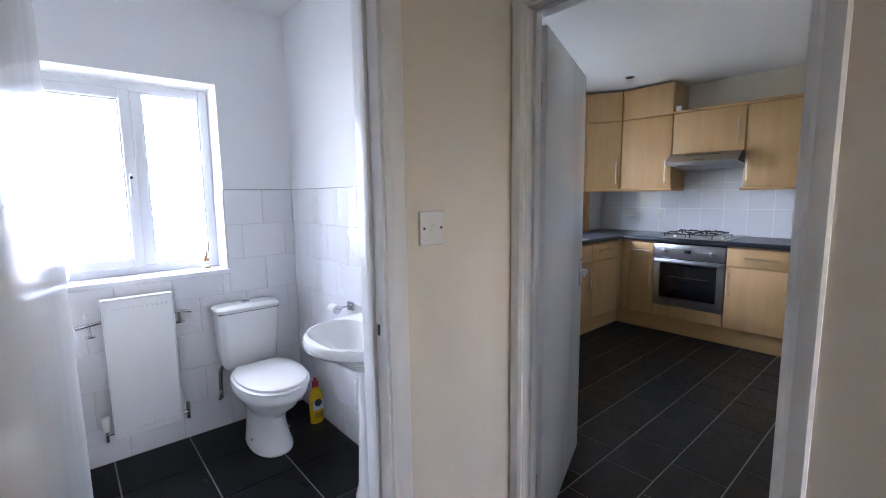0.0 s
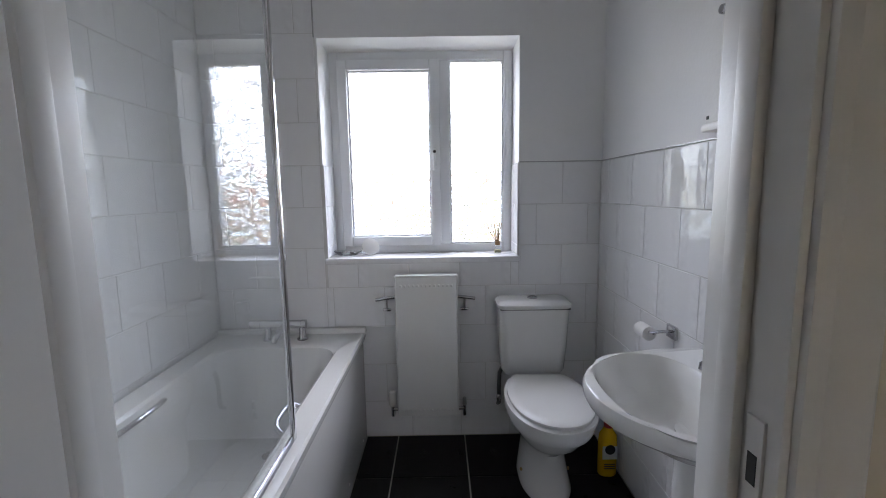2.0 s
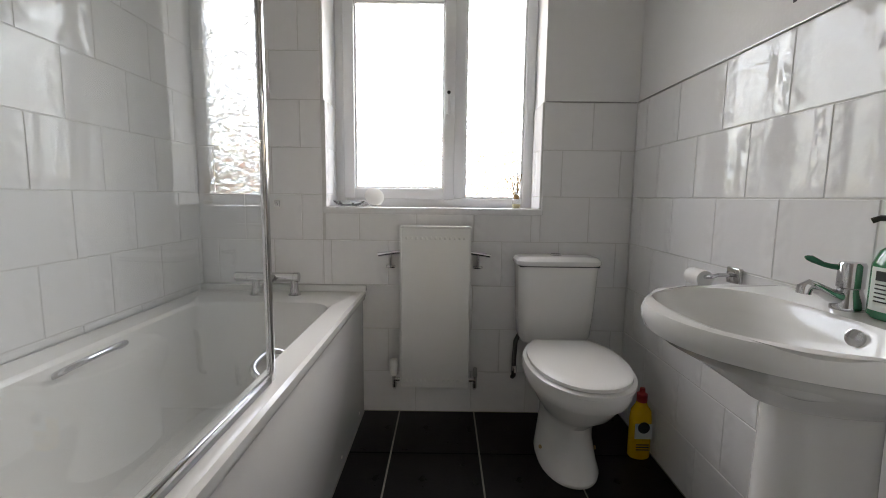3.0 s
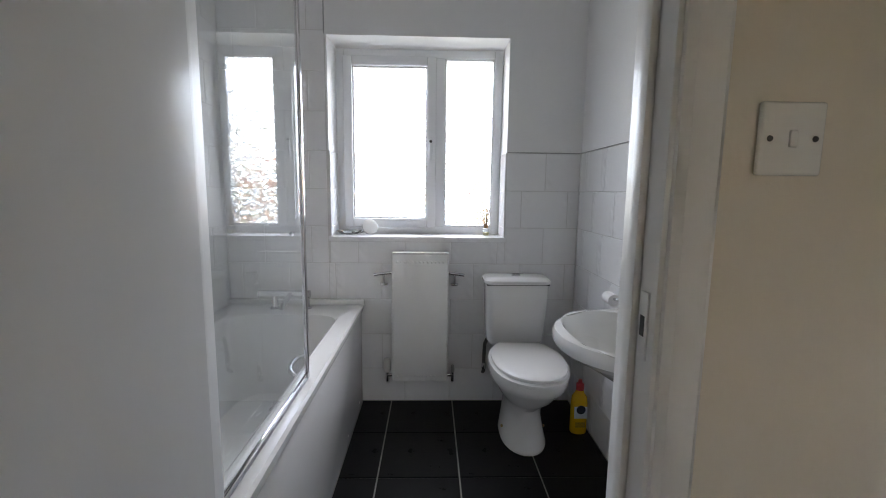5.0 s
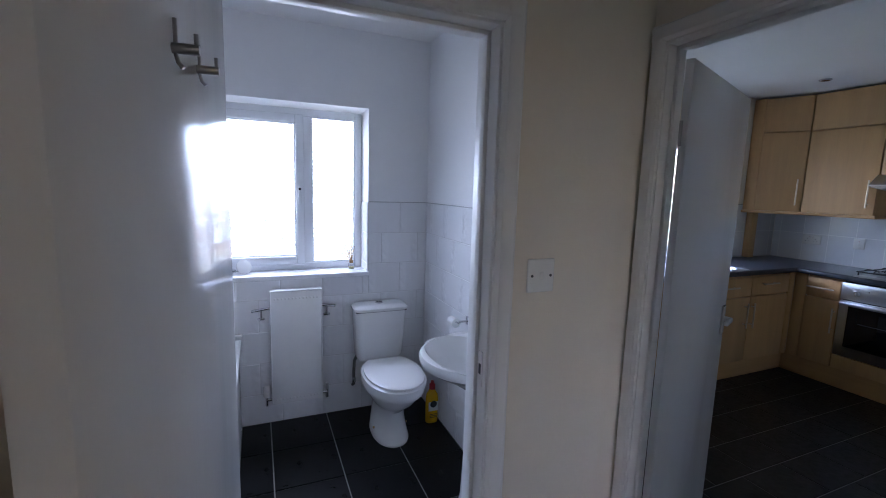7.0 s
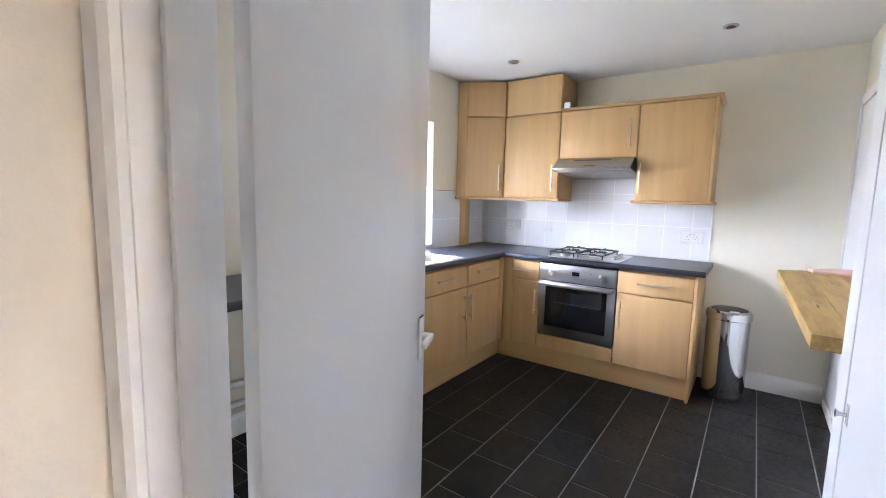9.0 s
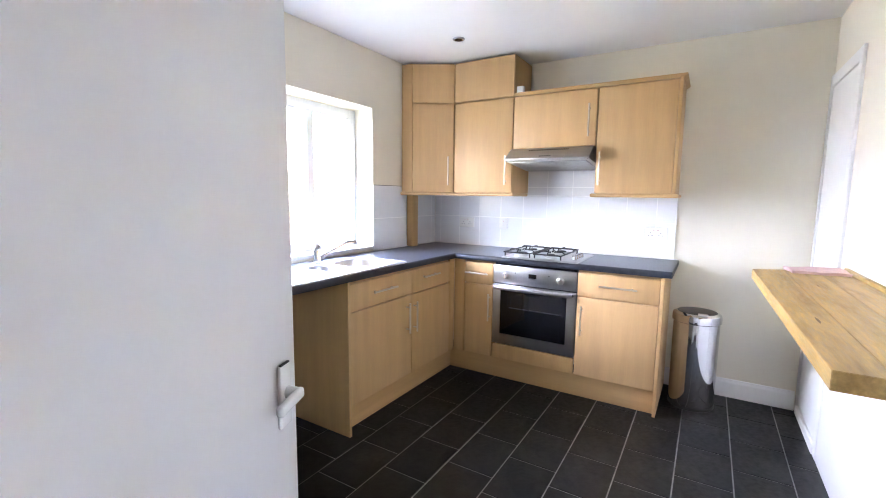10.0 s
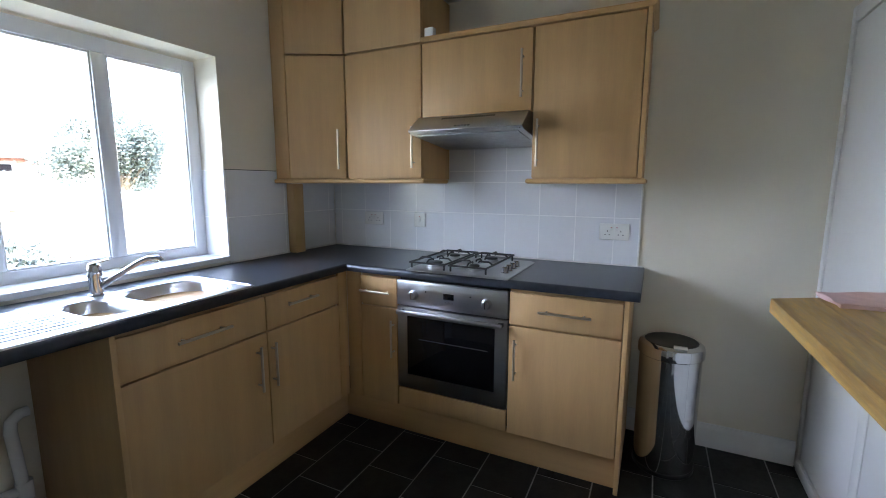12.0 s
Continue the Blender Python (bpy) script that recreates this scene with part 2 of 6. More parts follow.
M_GRASS = material("lawn", (0.10, 0.115, 0.06), 0.9, vary=0.3, scale=3, bump=0.02, bump_scale=30)
M_FENCE = material("weathered_fence", (0.17, 0.14, 0.12), 0.85, vary=0.2, scale=4, stretch=(6, 6, 0.6))
M_LEAF = material("leaves", (0.06, 0.080, 0.066), 0.6, vary=0.25, scale=2, island=0.1)
M_KNOT = material("knot_wood", (0.20, 0.11, 0.035), 0.5, vary=0.3, scale=30)
M_BARK = material("bark", (0.13, 0.10, 0.07), 0.9, vary=0.3, scale=10)
M_BRICK = material("red_brick", (0.26, 0.11, 0.085), 0.85, vary=0.25, scale=9)
M_ROOF = material("roof_tiles", (0.16, 0.10, 0.08), 0.8, vary=0.2, scale=6)


# ---- mesh helpers ----
def box(bm, x0, y0, z0, x1, y1, z1):
    v = [bm.verts.new((x, y, z)) for z in (z0, z1) for x, y in ((x0, y0), (x1, y0), (x1, y1), (x0, y1))]
    for q in ((3, 2, 1, 0), (4, 5, 6, 7), (0, 1, 5, 4), (1, 2, 6, 5), (2, 3, 7, 6), (3, 0, 4, 7)):
        bm.faces.new([v[i] for i in q])
    return v


def rbox(x0, y0, z0, x1, y1, z1, r=0.003, seg=2, m=None):
    """A box with rounded edges, as a bmesh of its own."""
    bm = bmesh.new()
    box(bm, x0, y0, z0, x1, y1, z1)
    bmesh.ops.bevel(bm, geom=bm.edges[:], offset=r, segments=seg, profile=0.5, affect="EDGES")
    if m:
        bm.transform(m)
    return bm


def loft(bm, rings, cap0=True, cap1=True, closed=True):
    vs = [[bm.verts.new(p) for p in ring] for ring in rings]
    n = len(vs[0])
    for a, b in zip(vs, vs[1:]):
        for i in range(n if closed else n - 1):
            j = (i + 1) % n
            bm.faces.new((a[i], a[j], b[j], b[i]))
    if cap0:
        bm.faces.new(vs[0][::-1])
    if cap1:
        bm.faces.new(vs[-1])
    return vs


def tube(bm, pts, r, n=12, caps=True):
    """A round bar swept along points; r may be one radius or one a point."""
    pts = [Vector(p) for p in pts]
    rs = r if isinstance(r, (list, tuple)) else [r] * len(pts)
    rings, up = [], None
    for i, p in enumerate(pts):
        d = (pts[min(i + 1, len(pts) - 1)] - pts[max(i - 1, 0)]).normalized()
        if up is None:
            up = Vector((0, 0, 1)) if abs(d.z) < 0.9 else Vector((1, 0, 0))
        side = d.cross(up).normalized()
        up = side.cross(d).normalized()
        rings.append([p + rs[i] * (math.cos(a) * side + math.sin(a) * up) for a in [2 * math.pi * k / n for k in range(n)]])
    loft(bm, rings, caps, caps)


def lathe(bm, profile, n=32, at=(0, 0, 0), cap0=True, cap1=True):
    loft(bm, [[(at[0] + r * math.cos(2 * math.pi * k / n), at[1] + r * math.sin(2 * math.pi * k / n), at[2] + z) for k in range(n)] for r, z in profile], cap0, cap1)


def oval(cx, cy, z, rx, front, back, n=40, p=2.4):
    """A rounded outline: half-width rx, reaching front towards -y and back towards +y."""
    out = []
    for k in range(n):
        a = 2 * math.pi * k / n
        c, s = math.cos(a), math.sin(a)
        ry = back if s > 0 else front
        q = p if s > 0 else 2.1
        out.append((cx + rx * math.copysign(abs(c) ** (2 / q), c), cy + ry * math.copysign(abs(s) ** (2 / q), s), z))
    return out


def arc(c, r, a0, a1, n, plane="xz"):
    pts = []
    for k in range(n + 1):
        a = radians(a0 + (a1 - a0) * k / n)
        u, v = r * math.cos(a), r * math.sin(a)
        pts.append((c[0] + u, c[1], c[2] + v) if plane == "xz" else (c[0], c[1] + u, c[2] + v) if plane == "yz" else (c[0] + u, c[1] + v, c[2]))
    return pts


def mesh_of(name, bm, mat, smooth=True):
    bmesh.ops.recalc_face_normals(bm, faces=bm.faces[:])
    me = bpy.data.meshes.new(name)
    bm.to_mesh(me)
    bm.free()
    for p in me.polygons:
        p.use_smooth = smooth
    if smooth:
        me.set_sharp_from_angle(angle=radians(35))
    me.materials.append(mat)
    return me


def thing(name, at, label, category, group=""):
    return tagged(place(new(name), at), label, category, group)


def place(ob, at):
    ob.location = at
    ob.empty_display_size = 0.1
    return ob


def part(name, bm, mat, parent, label="", smooth=True):
    """Links a bmesh, drawn in world places, as one mesh object under a thing or a part."""
    ob = new(name, mesh_of(name, bm, mat, smooth))
    ob.parent = parent
    if parent.parent is None:
        ob.matrix_parent_inverse = Matrix.Translation(-parent.location)
    return tagged(ob, label)


def solid(name, bm, mat, label, category, kind="", smooth=True):
    """A thing or a piece of the setting that is one mesh."""
    return tagged(new(name, mesh_of(name, bm, mat, smooth)), label, category, "", kind)


def wall(name, label, mat, axis, a0, a1, t0, t1, z1, holes=(), z0=0.0):
    """A wall along x or y from a0 to a1, thick from t0 to t1, with openings (a0, a1, z0, z1) through it."""
    bm = bmesh.new()

    def piece(u0, u1, w0, w1):
        if u1 - u0 > 1e-4 and w1 - w0 > 1e-4:
            if axis == "x":
                box(bm, u0, t0, w0, u1, t1, w1)
            else:
                box(bm, t0, u0, w0, t1, u1, w1)

    at = a0
    for h0, h1, b, t in sorted(holes):
        piece(at, h0, z0, z1)
        piece(h0, h1, z0, b)
        piece(h0, h1, t, z1)
        at = h1
    piece(at, a1, z0, z1)
    return solid(name, bm, mat, label, "wall", "structure", False)


TILE_CACHE = {}


def tile_mesh(name, w, h, thick, mat, ease=0.0015):
    key = (name, mat.name, round(w, 3), round(h, 3), thick)
    if key not in TILE_CACHE:
        bm = bmesh.new()
        e = ease
        loft(bm, [[(0, 0, 0), (w, 0, 0), (w, h, 0), (0, h, 0)], [(0, 0, thick - e), (w, 0, thick - e), (w, h, thick - e), (0, h, thick - e)],
                  [(e, e, thick), (w - e, e, thick), (w - e, h - e, thick), (e, h - e, thick)]], False, True)
        TILE_CACHE[key] = mesh_of(name, bm, mat, False)
    return TILE_CACHE[key]


def tiling(parent, name, mat, frame_m, u0, u1, v0, v1, w, h, gap, thick, shift=lambda r: 0.0, ustart=0.0, vstart=0.0, holes=()):
    """Lays tiles over a rectangle u0..u1, v0..v1 of a plane (frame_m takes u, v, out to the world), cut at its edges and at holes."""
    r = int(math.floor((v0 - vstart) / h))
    while vstart + r * h < v1 - 1e-4:
        b, t = max(v0, vstart + r * h), min(v1, vstart + (r + 1) * h)
        s = ustart + shift(r)
        k = int(math.floor((u0 - s) / w))
        while s + k * w < u1 - 1e-4:
            cells = [(max(u0, s + k * w), min(u1, s + (k + 1) * w), b, t)]
            for hu0, hu1, hv0, hv1 in holes:
                left = []
                for c0, c1, d0, d1 in cells:
                    if c1 <= hu0 or c0 >= hu1 or d1 <= hv0 or d0 >= hv1:
                        left.append((c0, c1, d0, d1))
                        continue
                    for piece in ((c0, min(c1, hu0), d0, d1), (max(c0, hu1), c1, d0, d1),
                                  (max(c0, hu0), min(c1, hu1), d0, min(d1, hv0)), (max(c0, hu0), min(c1, hu1), max(d0, hv1), d1)):
                        left.append(piece)
                cells = left
            for c0, c1, d0, d1 in cells:
                if c1 - c0 > 0.012 and d1 - d0 > 0.012:
                    ob = new(name, tile_mesh(name, c1 - c0 - gap, d1 - d0 - gap, thick, mat))
                    ob.parent = parent
                    ob.matrix_basis = frame_m @ Matrix.Translation((c0 + gap / 2, d0 + gap / 2, 0))
            k += 1
        r += 1


def plane_frame(origin, u, v):
    u, v = Vector(u), Vector(v)
    m = Matrix((u, v, u.cross(v))).transposed().to_4x4()
    return Matrix.Translation(origin) @ m


# ---- the large structure ----
BX0, BX1, BY0, BY1, BZ = -0.75, 1.133, 1.10, 2.741, 2.39      # bathroom
KX0, KX1, KY0, KY1, KZ = 1.25, 4.828, -0.03, 2.708, 2.37       # kitchen
HY = 0.985                                                     # hall side of the bathroom wall
OUT = 3.02

wall_north_bath = wall("wall_north_1", "white painted bathroom window wall, half tiled", M_BATHWALL, "x", -0.9, 1.19, BY1, OUT, BZ, [(-0.197, 0.735, 0.905, 1.945)])
wall_north_kitchen = wall("wall_north_2", "cream painted kitchen window wall", M_CREAM, "x", 1.19, 5.0, KY1, OUT, 2.39, [(2.58, 3.955, 0.925, 1.965)])
wall_west_bath = wall("wall_west_1", "white bathroom wall tiled above the bath", M_BATHWALL, "y", 0.985, 2.741, -0.9, BX0, BZ)
partition_bath = wall("wall_middle_1", "white painted bathroom side of the dividing wall", M_BATHWALL, "y", 1.10, 2.741, BX1, 1.19, BZ)
partition_kitchen = wall("wall_middle_2", "cream painted kitchen side of the dividing wall", M_CREAM, "y", 0.985, 2.708, 1.193, KX0, BZ)
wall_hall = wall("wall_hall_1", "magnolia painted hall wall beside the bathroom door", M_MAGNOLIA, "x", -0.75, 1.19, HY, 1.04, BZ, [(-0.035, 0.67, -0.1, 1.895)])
wall_hall_in = wall("wall_hall_2", "white painted bathroom wall round its doorway", M_BATHWALL, "x", -0.75, 1.133, 1.04, BY0, BZ, [(-0.035, 0.67, -0.1, 1.895)])
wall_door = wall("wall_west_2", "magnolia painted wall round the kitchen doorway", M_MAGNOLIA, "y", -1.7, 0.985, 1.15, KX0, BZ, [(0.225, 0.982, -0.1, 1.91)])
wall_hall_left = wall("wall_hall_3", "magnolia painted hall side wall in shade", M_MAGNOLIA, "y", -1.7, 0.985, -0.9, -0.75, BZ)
# slot added in the unseen end wall, only to let light into the hall
wall_hall_back = wall("wall_hall_4", "magnolia painted unseen end wall of the hall with an added slot for light", M_MAGNOLIA, "x", -0.9, 1.25, -1.85, -1.7, BZ, [(0.98, 1.095, 0.95, 1.95)])
wall_east = wall("wall_east", "cream painted kitchen end wall behind the cooker", M_CREAM, "y", -0.2, 2.708, KX1, 5.0, BZ)
wall_south = wall("wall_south", "cream painted kitchen wall behind the breakfast shelf", M_CREAM, "x", 1.25, KX1, -0.2, KY0, BZ)

bm = bmesh.new(); box(bm, -0.9, 0.95, 2.39, 1.19, OUT, 2.5)
solid("ceiling_1", bm, M_CEIL, "flat white painted bathroom ceiling", "ceiling", "structure", False)
bm = bmesh.new(); box(bm, 1.19, -0.2, KZ, 5.0, OUT, 2.5)
solid("ceiling_2", bm, M_CEIL, "flat white painted kitchen ceiling", "ceiling", "structure", False)
bm = bmesh.new(); box(bm, -0.9, -1.85, 2.386, 1.2, 1.0, 2.5)
solid("ceiling_3", bm, M_CEIL, "flat white painted hall ceiling", "ceiling", "structure", False)
bm = bmesh.new(); box(bm, -0.9, 1.04, -0.1, 1.19, OUT, -0.004)
floor_bath = solid("floor_1", bm, M_DGROUT, "black slate-look square floor tiles with pale grout", "floor", "structure", False)
bm = bmesh.new(); box(bm, 1.2, -0.2, -0.1, 5.0, OUT, -0.0025)
floor_kitchen = solid("floor_2", bm, M_VJOINT, "dark slate-effect vinyl tiles with thin grey joints", "floor", "structure", False)
bm = bmesh.new(); box(bm, -0.9, -1.85, -0.1, 1.2, 1.04, -0.001)
solid("floor_3", bm, M_CARPET, "dark flat hall carpet", "floor", "structure", False)


# ---- door linings and architraves ----
def lining_x(name, x0, x1, y0, y1, top, arch_y, label):
    """The white lining of a doorway in a wall along x, with stops and an architrave on the hall side."""
    t = thing(name, (x0, y0, 0), label, "door frame")
    t["kind"] = "structure"
    for a, b in ((x0 - 0.025, x0), (x1, x1 + 0.025)):
        part("jamb", rbox(a, y0, 0, b, y1, top + 0.025, 0.002), M_TRIM, t)
    part("head", rbox(x0, y0, top, x1, y1, top + 0.025, 0.002), M_TRIM, t)
    ys = y0 + 0.045
    part("stop", rbox(x0, ys, 0, x0 + 0.012, ys + 0.03, top, 0.002), M_TRIM, t)
    part("stop", rbox(x1 - 0.012, ys, 0, x1, ys + 0.03, top, 0.002), M_TRIM, t)
    part("stop", rbox(x0 + 0.012, ys, top - 0.012, x1 - 0.012, ys + 0.03, top, 0.002), M_TRIM, t)
    for s, a in ((-1, x0 - 0.008), (1, x1 + 0.008)):
        bm = bmesh.new()
        prof = [(0, 0), (0, -0.010), (0.012, -0.016), (0.030, -0.013), (0.050, -0.018), (0.058, -0.012), (0.058, 0)]
        loft(bm, [[(a + s * u, arch_y + v, z) for u, v in prof] for z in (0, top + 0.06)])
        part("architrave", bm, M_TRIM, t)
    bm = bmesh.new()
    loft(bm, [[(x, arch_y + v, top + 0.008 + u) for u, v in prof] for x in (x0 - 0.06, x1 + 0.06)])
    part("architrave", bm, M_TRIM, t)
    return t


def lining_y(name, y0, y1, x0, x1, top, arch_x, label):
    t = thing(name, (x0, y0, 0), label, "door frame")
    t["kind"] = "structure"
    # the hinge jamb is rebated, which leaves a slit beside the open leaf
    for a, b, c, d in ((y0 - 0.025, y0, x0, x1), (y1, y1 + 0.052, x0, 1.212), (y1 + 0.031, y1 + 0.052, 1.2125, x1)):
        part("jamb", rbox(c, a, 0, d, b, top + 0.025, 0.002), M_TRIM, t)
    part("head", rbox(x0, y0, top, x1, y1 + 0.031, top + 0.025, 0.002), M_TRIM, t)
    xs = x0 + 0.03
    part("stop", rbox(xs, y0, 0, xs + 0.03, y0 + 0.012, top, 0.002), M_TRIM, t)
    part("stop", rbox(xs, y1 - 0.012, 0, xs + 0.026, y1, top, 0.002), M_TRIM, t)
    part("stop", rbox(xs, y0 + 0.012, top - 0.012, xs + 0.03, y1 - 0.012, top, 0.002), M_TRIM, t)
    prof = [(0, 0), (0, -0.010), (0.010, -0.016), (0.024, -0.013), (0.040, -0.018), (0.046, -0.012), (0.046, 0)]
    for s, a in ((-1, y0 - 0.008), (1, y1 + 0.004)):
        bm = bmesh.new()
        loft(bm, [[(arch_x + v, a + s * u, z) for u, v in prof] for z in (0, top + 0.055)])
        part("architrave", bm, M_TRIM, t)
    bm = bmesh.new()
    loft(bm, [[(arch_x + v, y, top + 0.008 + u) for u, v in prof] for y in (y0 - 0.054, y1 + 0.05)])
    part("architrave", bm, M_TRIM, t)
    return t


frame_bath = lining_x("door_frame_1", -0.01, 0.645, HY - 0.001, BY0 + 0.001, 1.87, HY, "white gloss bathroom door lining and architrave")
bm = rbox(0.6415, 1.0, 0.93, 0.6455, 1.022, 1.03, 0.001)
part("strike_plate", bm, M_TRIM, frame_bath, "strike plate painted over white")
part("latch_hole", rbox(0.6408, 1.005, 0.965, 0.6418, 1.017, 0.995, 0.0003, 1), M_BLACK, frame_bath)
lining_y("door_frame_2", 0.25, 0.93, 1.149, KX0 + 0.001, 1.885, 1.15, "white gloss kitchen door lining and architrave")


# ---- doors ----
def lever_handle(parent, m, z, mat=M_PLASTIC):
    """A lever on a short plate; m takes the leaf's own u (along), out and z to the world."""
    plate = part("handle_plate", rbox(-0.019, 0, z - 0.062, 0.019, 0.009, z + 0.062, 0.004, 3, m), mat, parent, "white lever handle plate")
    part("slot", rbox(-0.015, 0.003, z + 0.0605, 0.015, 0.0085, z + 0.0635, 0.0005, 1, m), M_BLACK, plate)
    bm = bmesh.new()
    tube(bm, [(0.004, 0.006, z + 0.005), (0.004, 0.030, z + 0.005)], [0.012, 0.011], 16)
    bm.transform(m)
    part("neck", bm, mat, plate)
    part("lever", rbox(-0.066, 0.024, -0.010, 0.015, 0.040, 0.011, 0.006, 3, m @ Matrix.Translation((0, 0, z + 0.003)) @ Matrix.Rotation(radians(-4), 4, "Y")), mat, plate, "white lever")


def door_leaf(name, hinge, free, thick_side, height, label, gap=0.012, thick=0.035):
    """A flush leaf: the seen face runs from hinge to free; thick_side is +1 if the leaf lies left of that line."""
    h, f = Vector((*hinge, 0)), Vector((*free, 0))
    d = (f - h).normalized()
    n = Vector((-d.y, d.x, 0)) * thick_side
    m = Matrix((d, -n, Vector((0, 0, 1)))).transposed().to_4x4()
    m = Matrix.Translation(h) @ m           # u along, out towards the viewer, z up
    t = thing(name, (h.x, h.y, 0), label, "door")
    L = (f - h).length
    part("leaf", rbox(0, -thick, gap, L, 0, height, 0.0025, 2, m), M_GLOSS, t)
    for z in (0.22, 1.62):
        bm = bmesh.new()
        tube(bm, [(-0.006, 0.005 - thick, z), (-0.006, 0.005 - thick, z + 0.075)], 0.006, 12)
        bm.transform(m)
        part("hinge", bm, M_STEEL, t)
    return t, m, L


door_bath, mb, Lb = door_leaf("door_1", (0.036, 0.985), (-0.026, 0.331), -1, 1.86, "white gloss flush bathroom door standing open with steel hooks")
door_kitchen, mk, Lk = door_leaf("door_2", (1.286, 0.955), (1.972, 1.224), 1, 1.875, "white gloss flush kitchen door standing wide open", thick=0.024)
lever_handle(door_kitchen, mk @ Matrix.Translation((Lk - 0.050, 0, 0)), 0.945)
part("latch", rbox(Lk - 0.0005, -0.018, 0.92, Lk + 0.001, -0.004, 0.98, 0.0004, 1, mk), M_STEEL, door_kitchen)
for u, z in ((0.372, 1.624), (0.247, 1.630)):
    mh = mb @ Matrix.Translation((u, 0, z))
    hk = thing("coat_hook", tuple(mh.translation), "brushed steel peg hook on the bathroom door", "coat hook", "door hooks")
    bm = bmesh.new()
    tube(bm, [(0, 0, 0), (0, 0.028, 0), (0, 0.029, 0)], [0.0062, 0.0062, 0.0055], 18)
    bm.transform(mh)
    part("peg", bm, M_STEEL, hk)
    for pts in ([(0, 0.004, 0.033), (0, 0.004, -0.008), (0, 0.006, -0.016), (0, 0.011, -0.022)], [(0, 0.0255, 0.004), (0, 0.0255, 0.018)]):
        bm = bmesh.new()
        tube(bm, pts, 0.0026, 10)
        bm.transform(mh)
        part("prong", bm, M_STEEL, hk)


# ---- windows ----
def upvc_window(name, x0, x1, z0, z1, y, mullions, open_first, pane_mat, label, rim, halfm=0.028):
    """A white plastic window at depth y, with the given mullion centres; the first light may be an opening sash."""
    t = thing(name, ((x0 + x1) / 2, y, z0), label, "window")
    t["kind"] = "structure"
    w = rim
    for n_, b in (("frame_side", (x0, y, z0, x0 + w, y + 0.07, z1)), ("frame_side", (x1 - w, y, z0, x1, y + 0.07, z1)),
                  ("frame_head", (x0 + w, y, z1 - w, x1 - w, y + 0.07, z1)), ("frame_foot", (x0 + w, y, z0, x1 - w, y + 0.07, z0 + w))):
        part(n_, rbox(*b, 0.004, 2), M_PVC, t)
    edges = [x0 + w] + [v for c in mullions for v in (c - halfm, c + halfm)] + [x1 - w]
    for c in mullions:
        part("mullion", rbox(c - halfm, y, z0 + w, c + halfm, y + 0.07, z1 - w, 0.004, 2), M_PVC, t)
    for i in range(0, len(edges), 2):
        a, b = edges[i], edges[i + 1]
        c, d = z0 + w, z1 - w
        if open_first and i == 0:
            s = 0.044
            sash = part("sash", rbox(a - 0.006, y - 0.012, c - 0.006, a + s, y + 0.04, d + 0.006, 0.005, 2), M_PVC, t)
            part("sash_rail", rbox(b - s, y - 0.012, c - 0.006, b + 0.006, y + 0.04, d + 0.006, 0.005, 2), M_PVC, t)
            part("sash_rail", rbox(a + s, y - 0.012, c - 0.006, b - s, y + 0.04, c + s, 0.005, 2), M_PVC, t)
            part("sash_rail", rbox(a + s, y - 0.012, d - s, b - s, y + 0.04, d + 0.006, 0.005, 2), M_PVC, t)
            hz = (c + d) / 2
            part("window_handle", rbox(b - 0.032, y - 0.022, hz - 0.06, b - 0.014, y - 0.011, hz + 0.035, 0.004, 2), M_PVC, t)
            part("lever", rbox(b - 0.031, y - 0.042, hz - 0.085, b - 0.015, y - 0.026, hz + 0.02, 0.004, 2), M_PVC, t, "white window lever")
            bm = bmesh.new()
            tube(bm, [(b - 0.023, y - 0.045, hz + 0.012), (b - 0.023, y - 0.020, hz + 0.012)], 0.008, 12)
            part("lock", bm, M_BLACK, t)
            a, b, c, d = a + s, b - s, c + s, d - s
        for bx in ((a, c, a + 0.008, d), (b - 0.008, c, b, d), (a + 0.008, c, b - 0.008, c + 0.008), (a + 0.008, d - 0.008, b - 0.008, d)):
            part("glazing_bead", rbox(bx[0], y + 0.008, bx[1], bx[2], y + 0.03, bx[3], 0.002, 1), M_PVC, t)
        pane = part("pane", rbox(a + 0.004, y + 0.026, c + 0.004, b - 0.004, y + 0.032, d - 0.004, 0.0005, 1), pane_mat, t, smooth=False)
        pane.visible_shadow = False
    return t


upvc_window("window_1", -0.192, 0.731, 0.922, 1.938, 2.925, [0.384], True, M_OBSCURE, "white plastic bathroom window with patterned obscure glass", 0.045)
upvc_window("window_2", 2.585, 3.953, 0.930, 1.955, 2.875, [3.085, 3.511], False, M_GLASS, "white plastic three-light kitchen window over the sink", 0.064, 0.031)
solid("window_sill_1", rbox(-0.205, 2.728, 0.897, 0.743, 2.99, 0.925, 0.004), M_TILE, "white tiled bathroom window sill", "window sill", "structure")
solid("window_sill_2", rbox(2.575, 2.70, 0.918, 3.96, 2.945, 0.945, 0.004), M_PVC, "white kitchen window sill behind the sink", "window sill", "structure")


# ---- bathroom: wall tiles are laid at the end of the file ----
def rrect(x0, x1, y0, y1, z, r, n=8):
    out = []
    for cx, cy, a in ((x1 - r, y1 - r, 0), (x0 + r, y1 - r, 90), (x0 + r, y0 + r, 180), (x1 - r, y0 + r, 270)):
        for k in range(n + 1):
            t = radians(a + 90 * k / n)
            out.append((cx + r * math.cos(t), cy + r * math.sin(t), z))
    return out


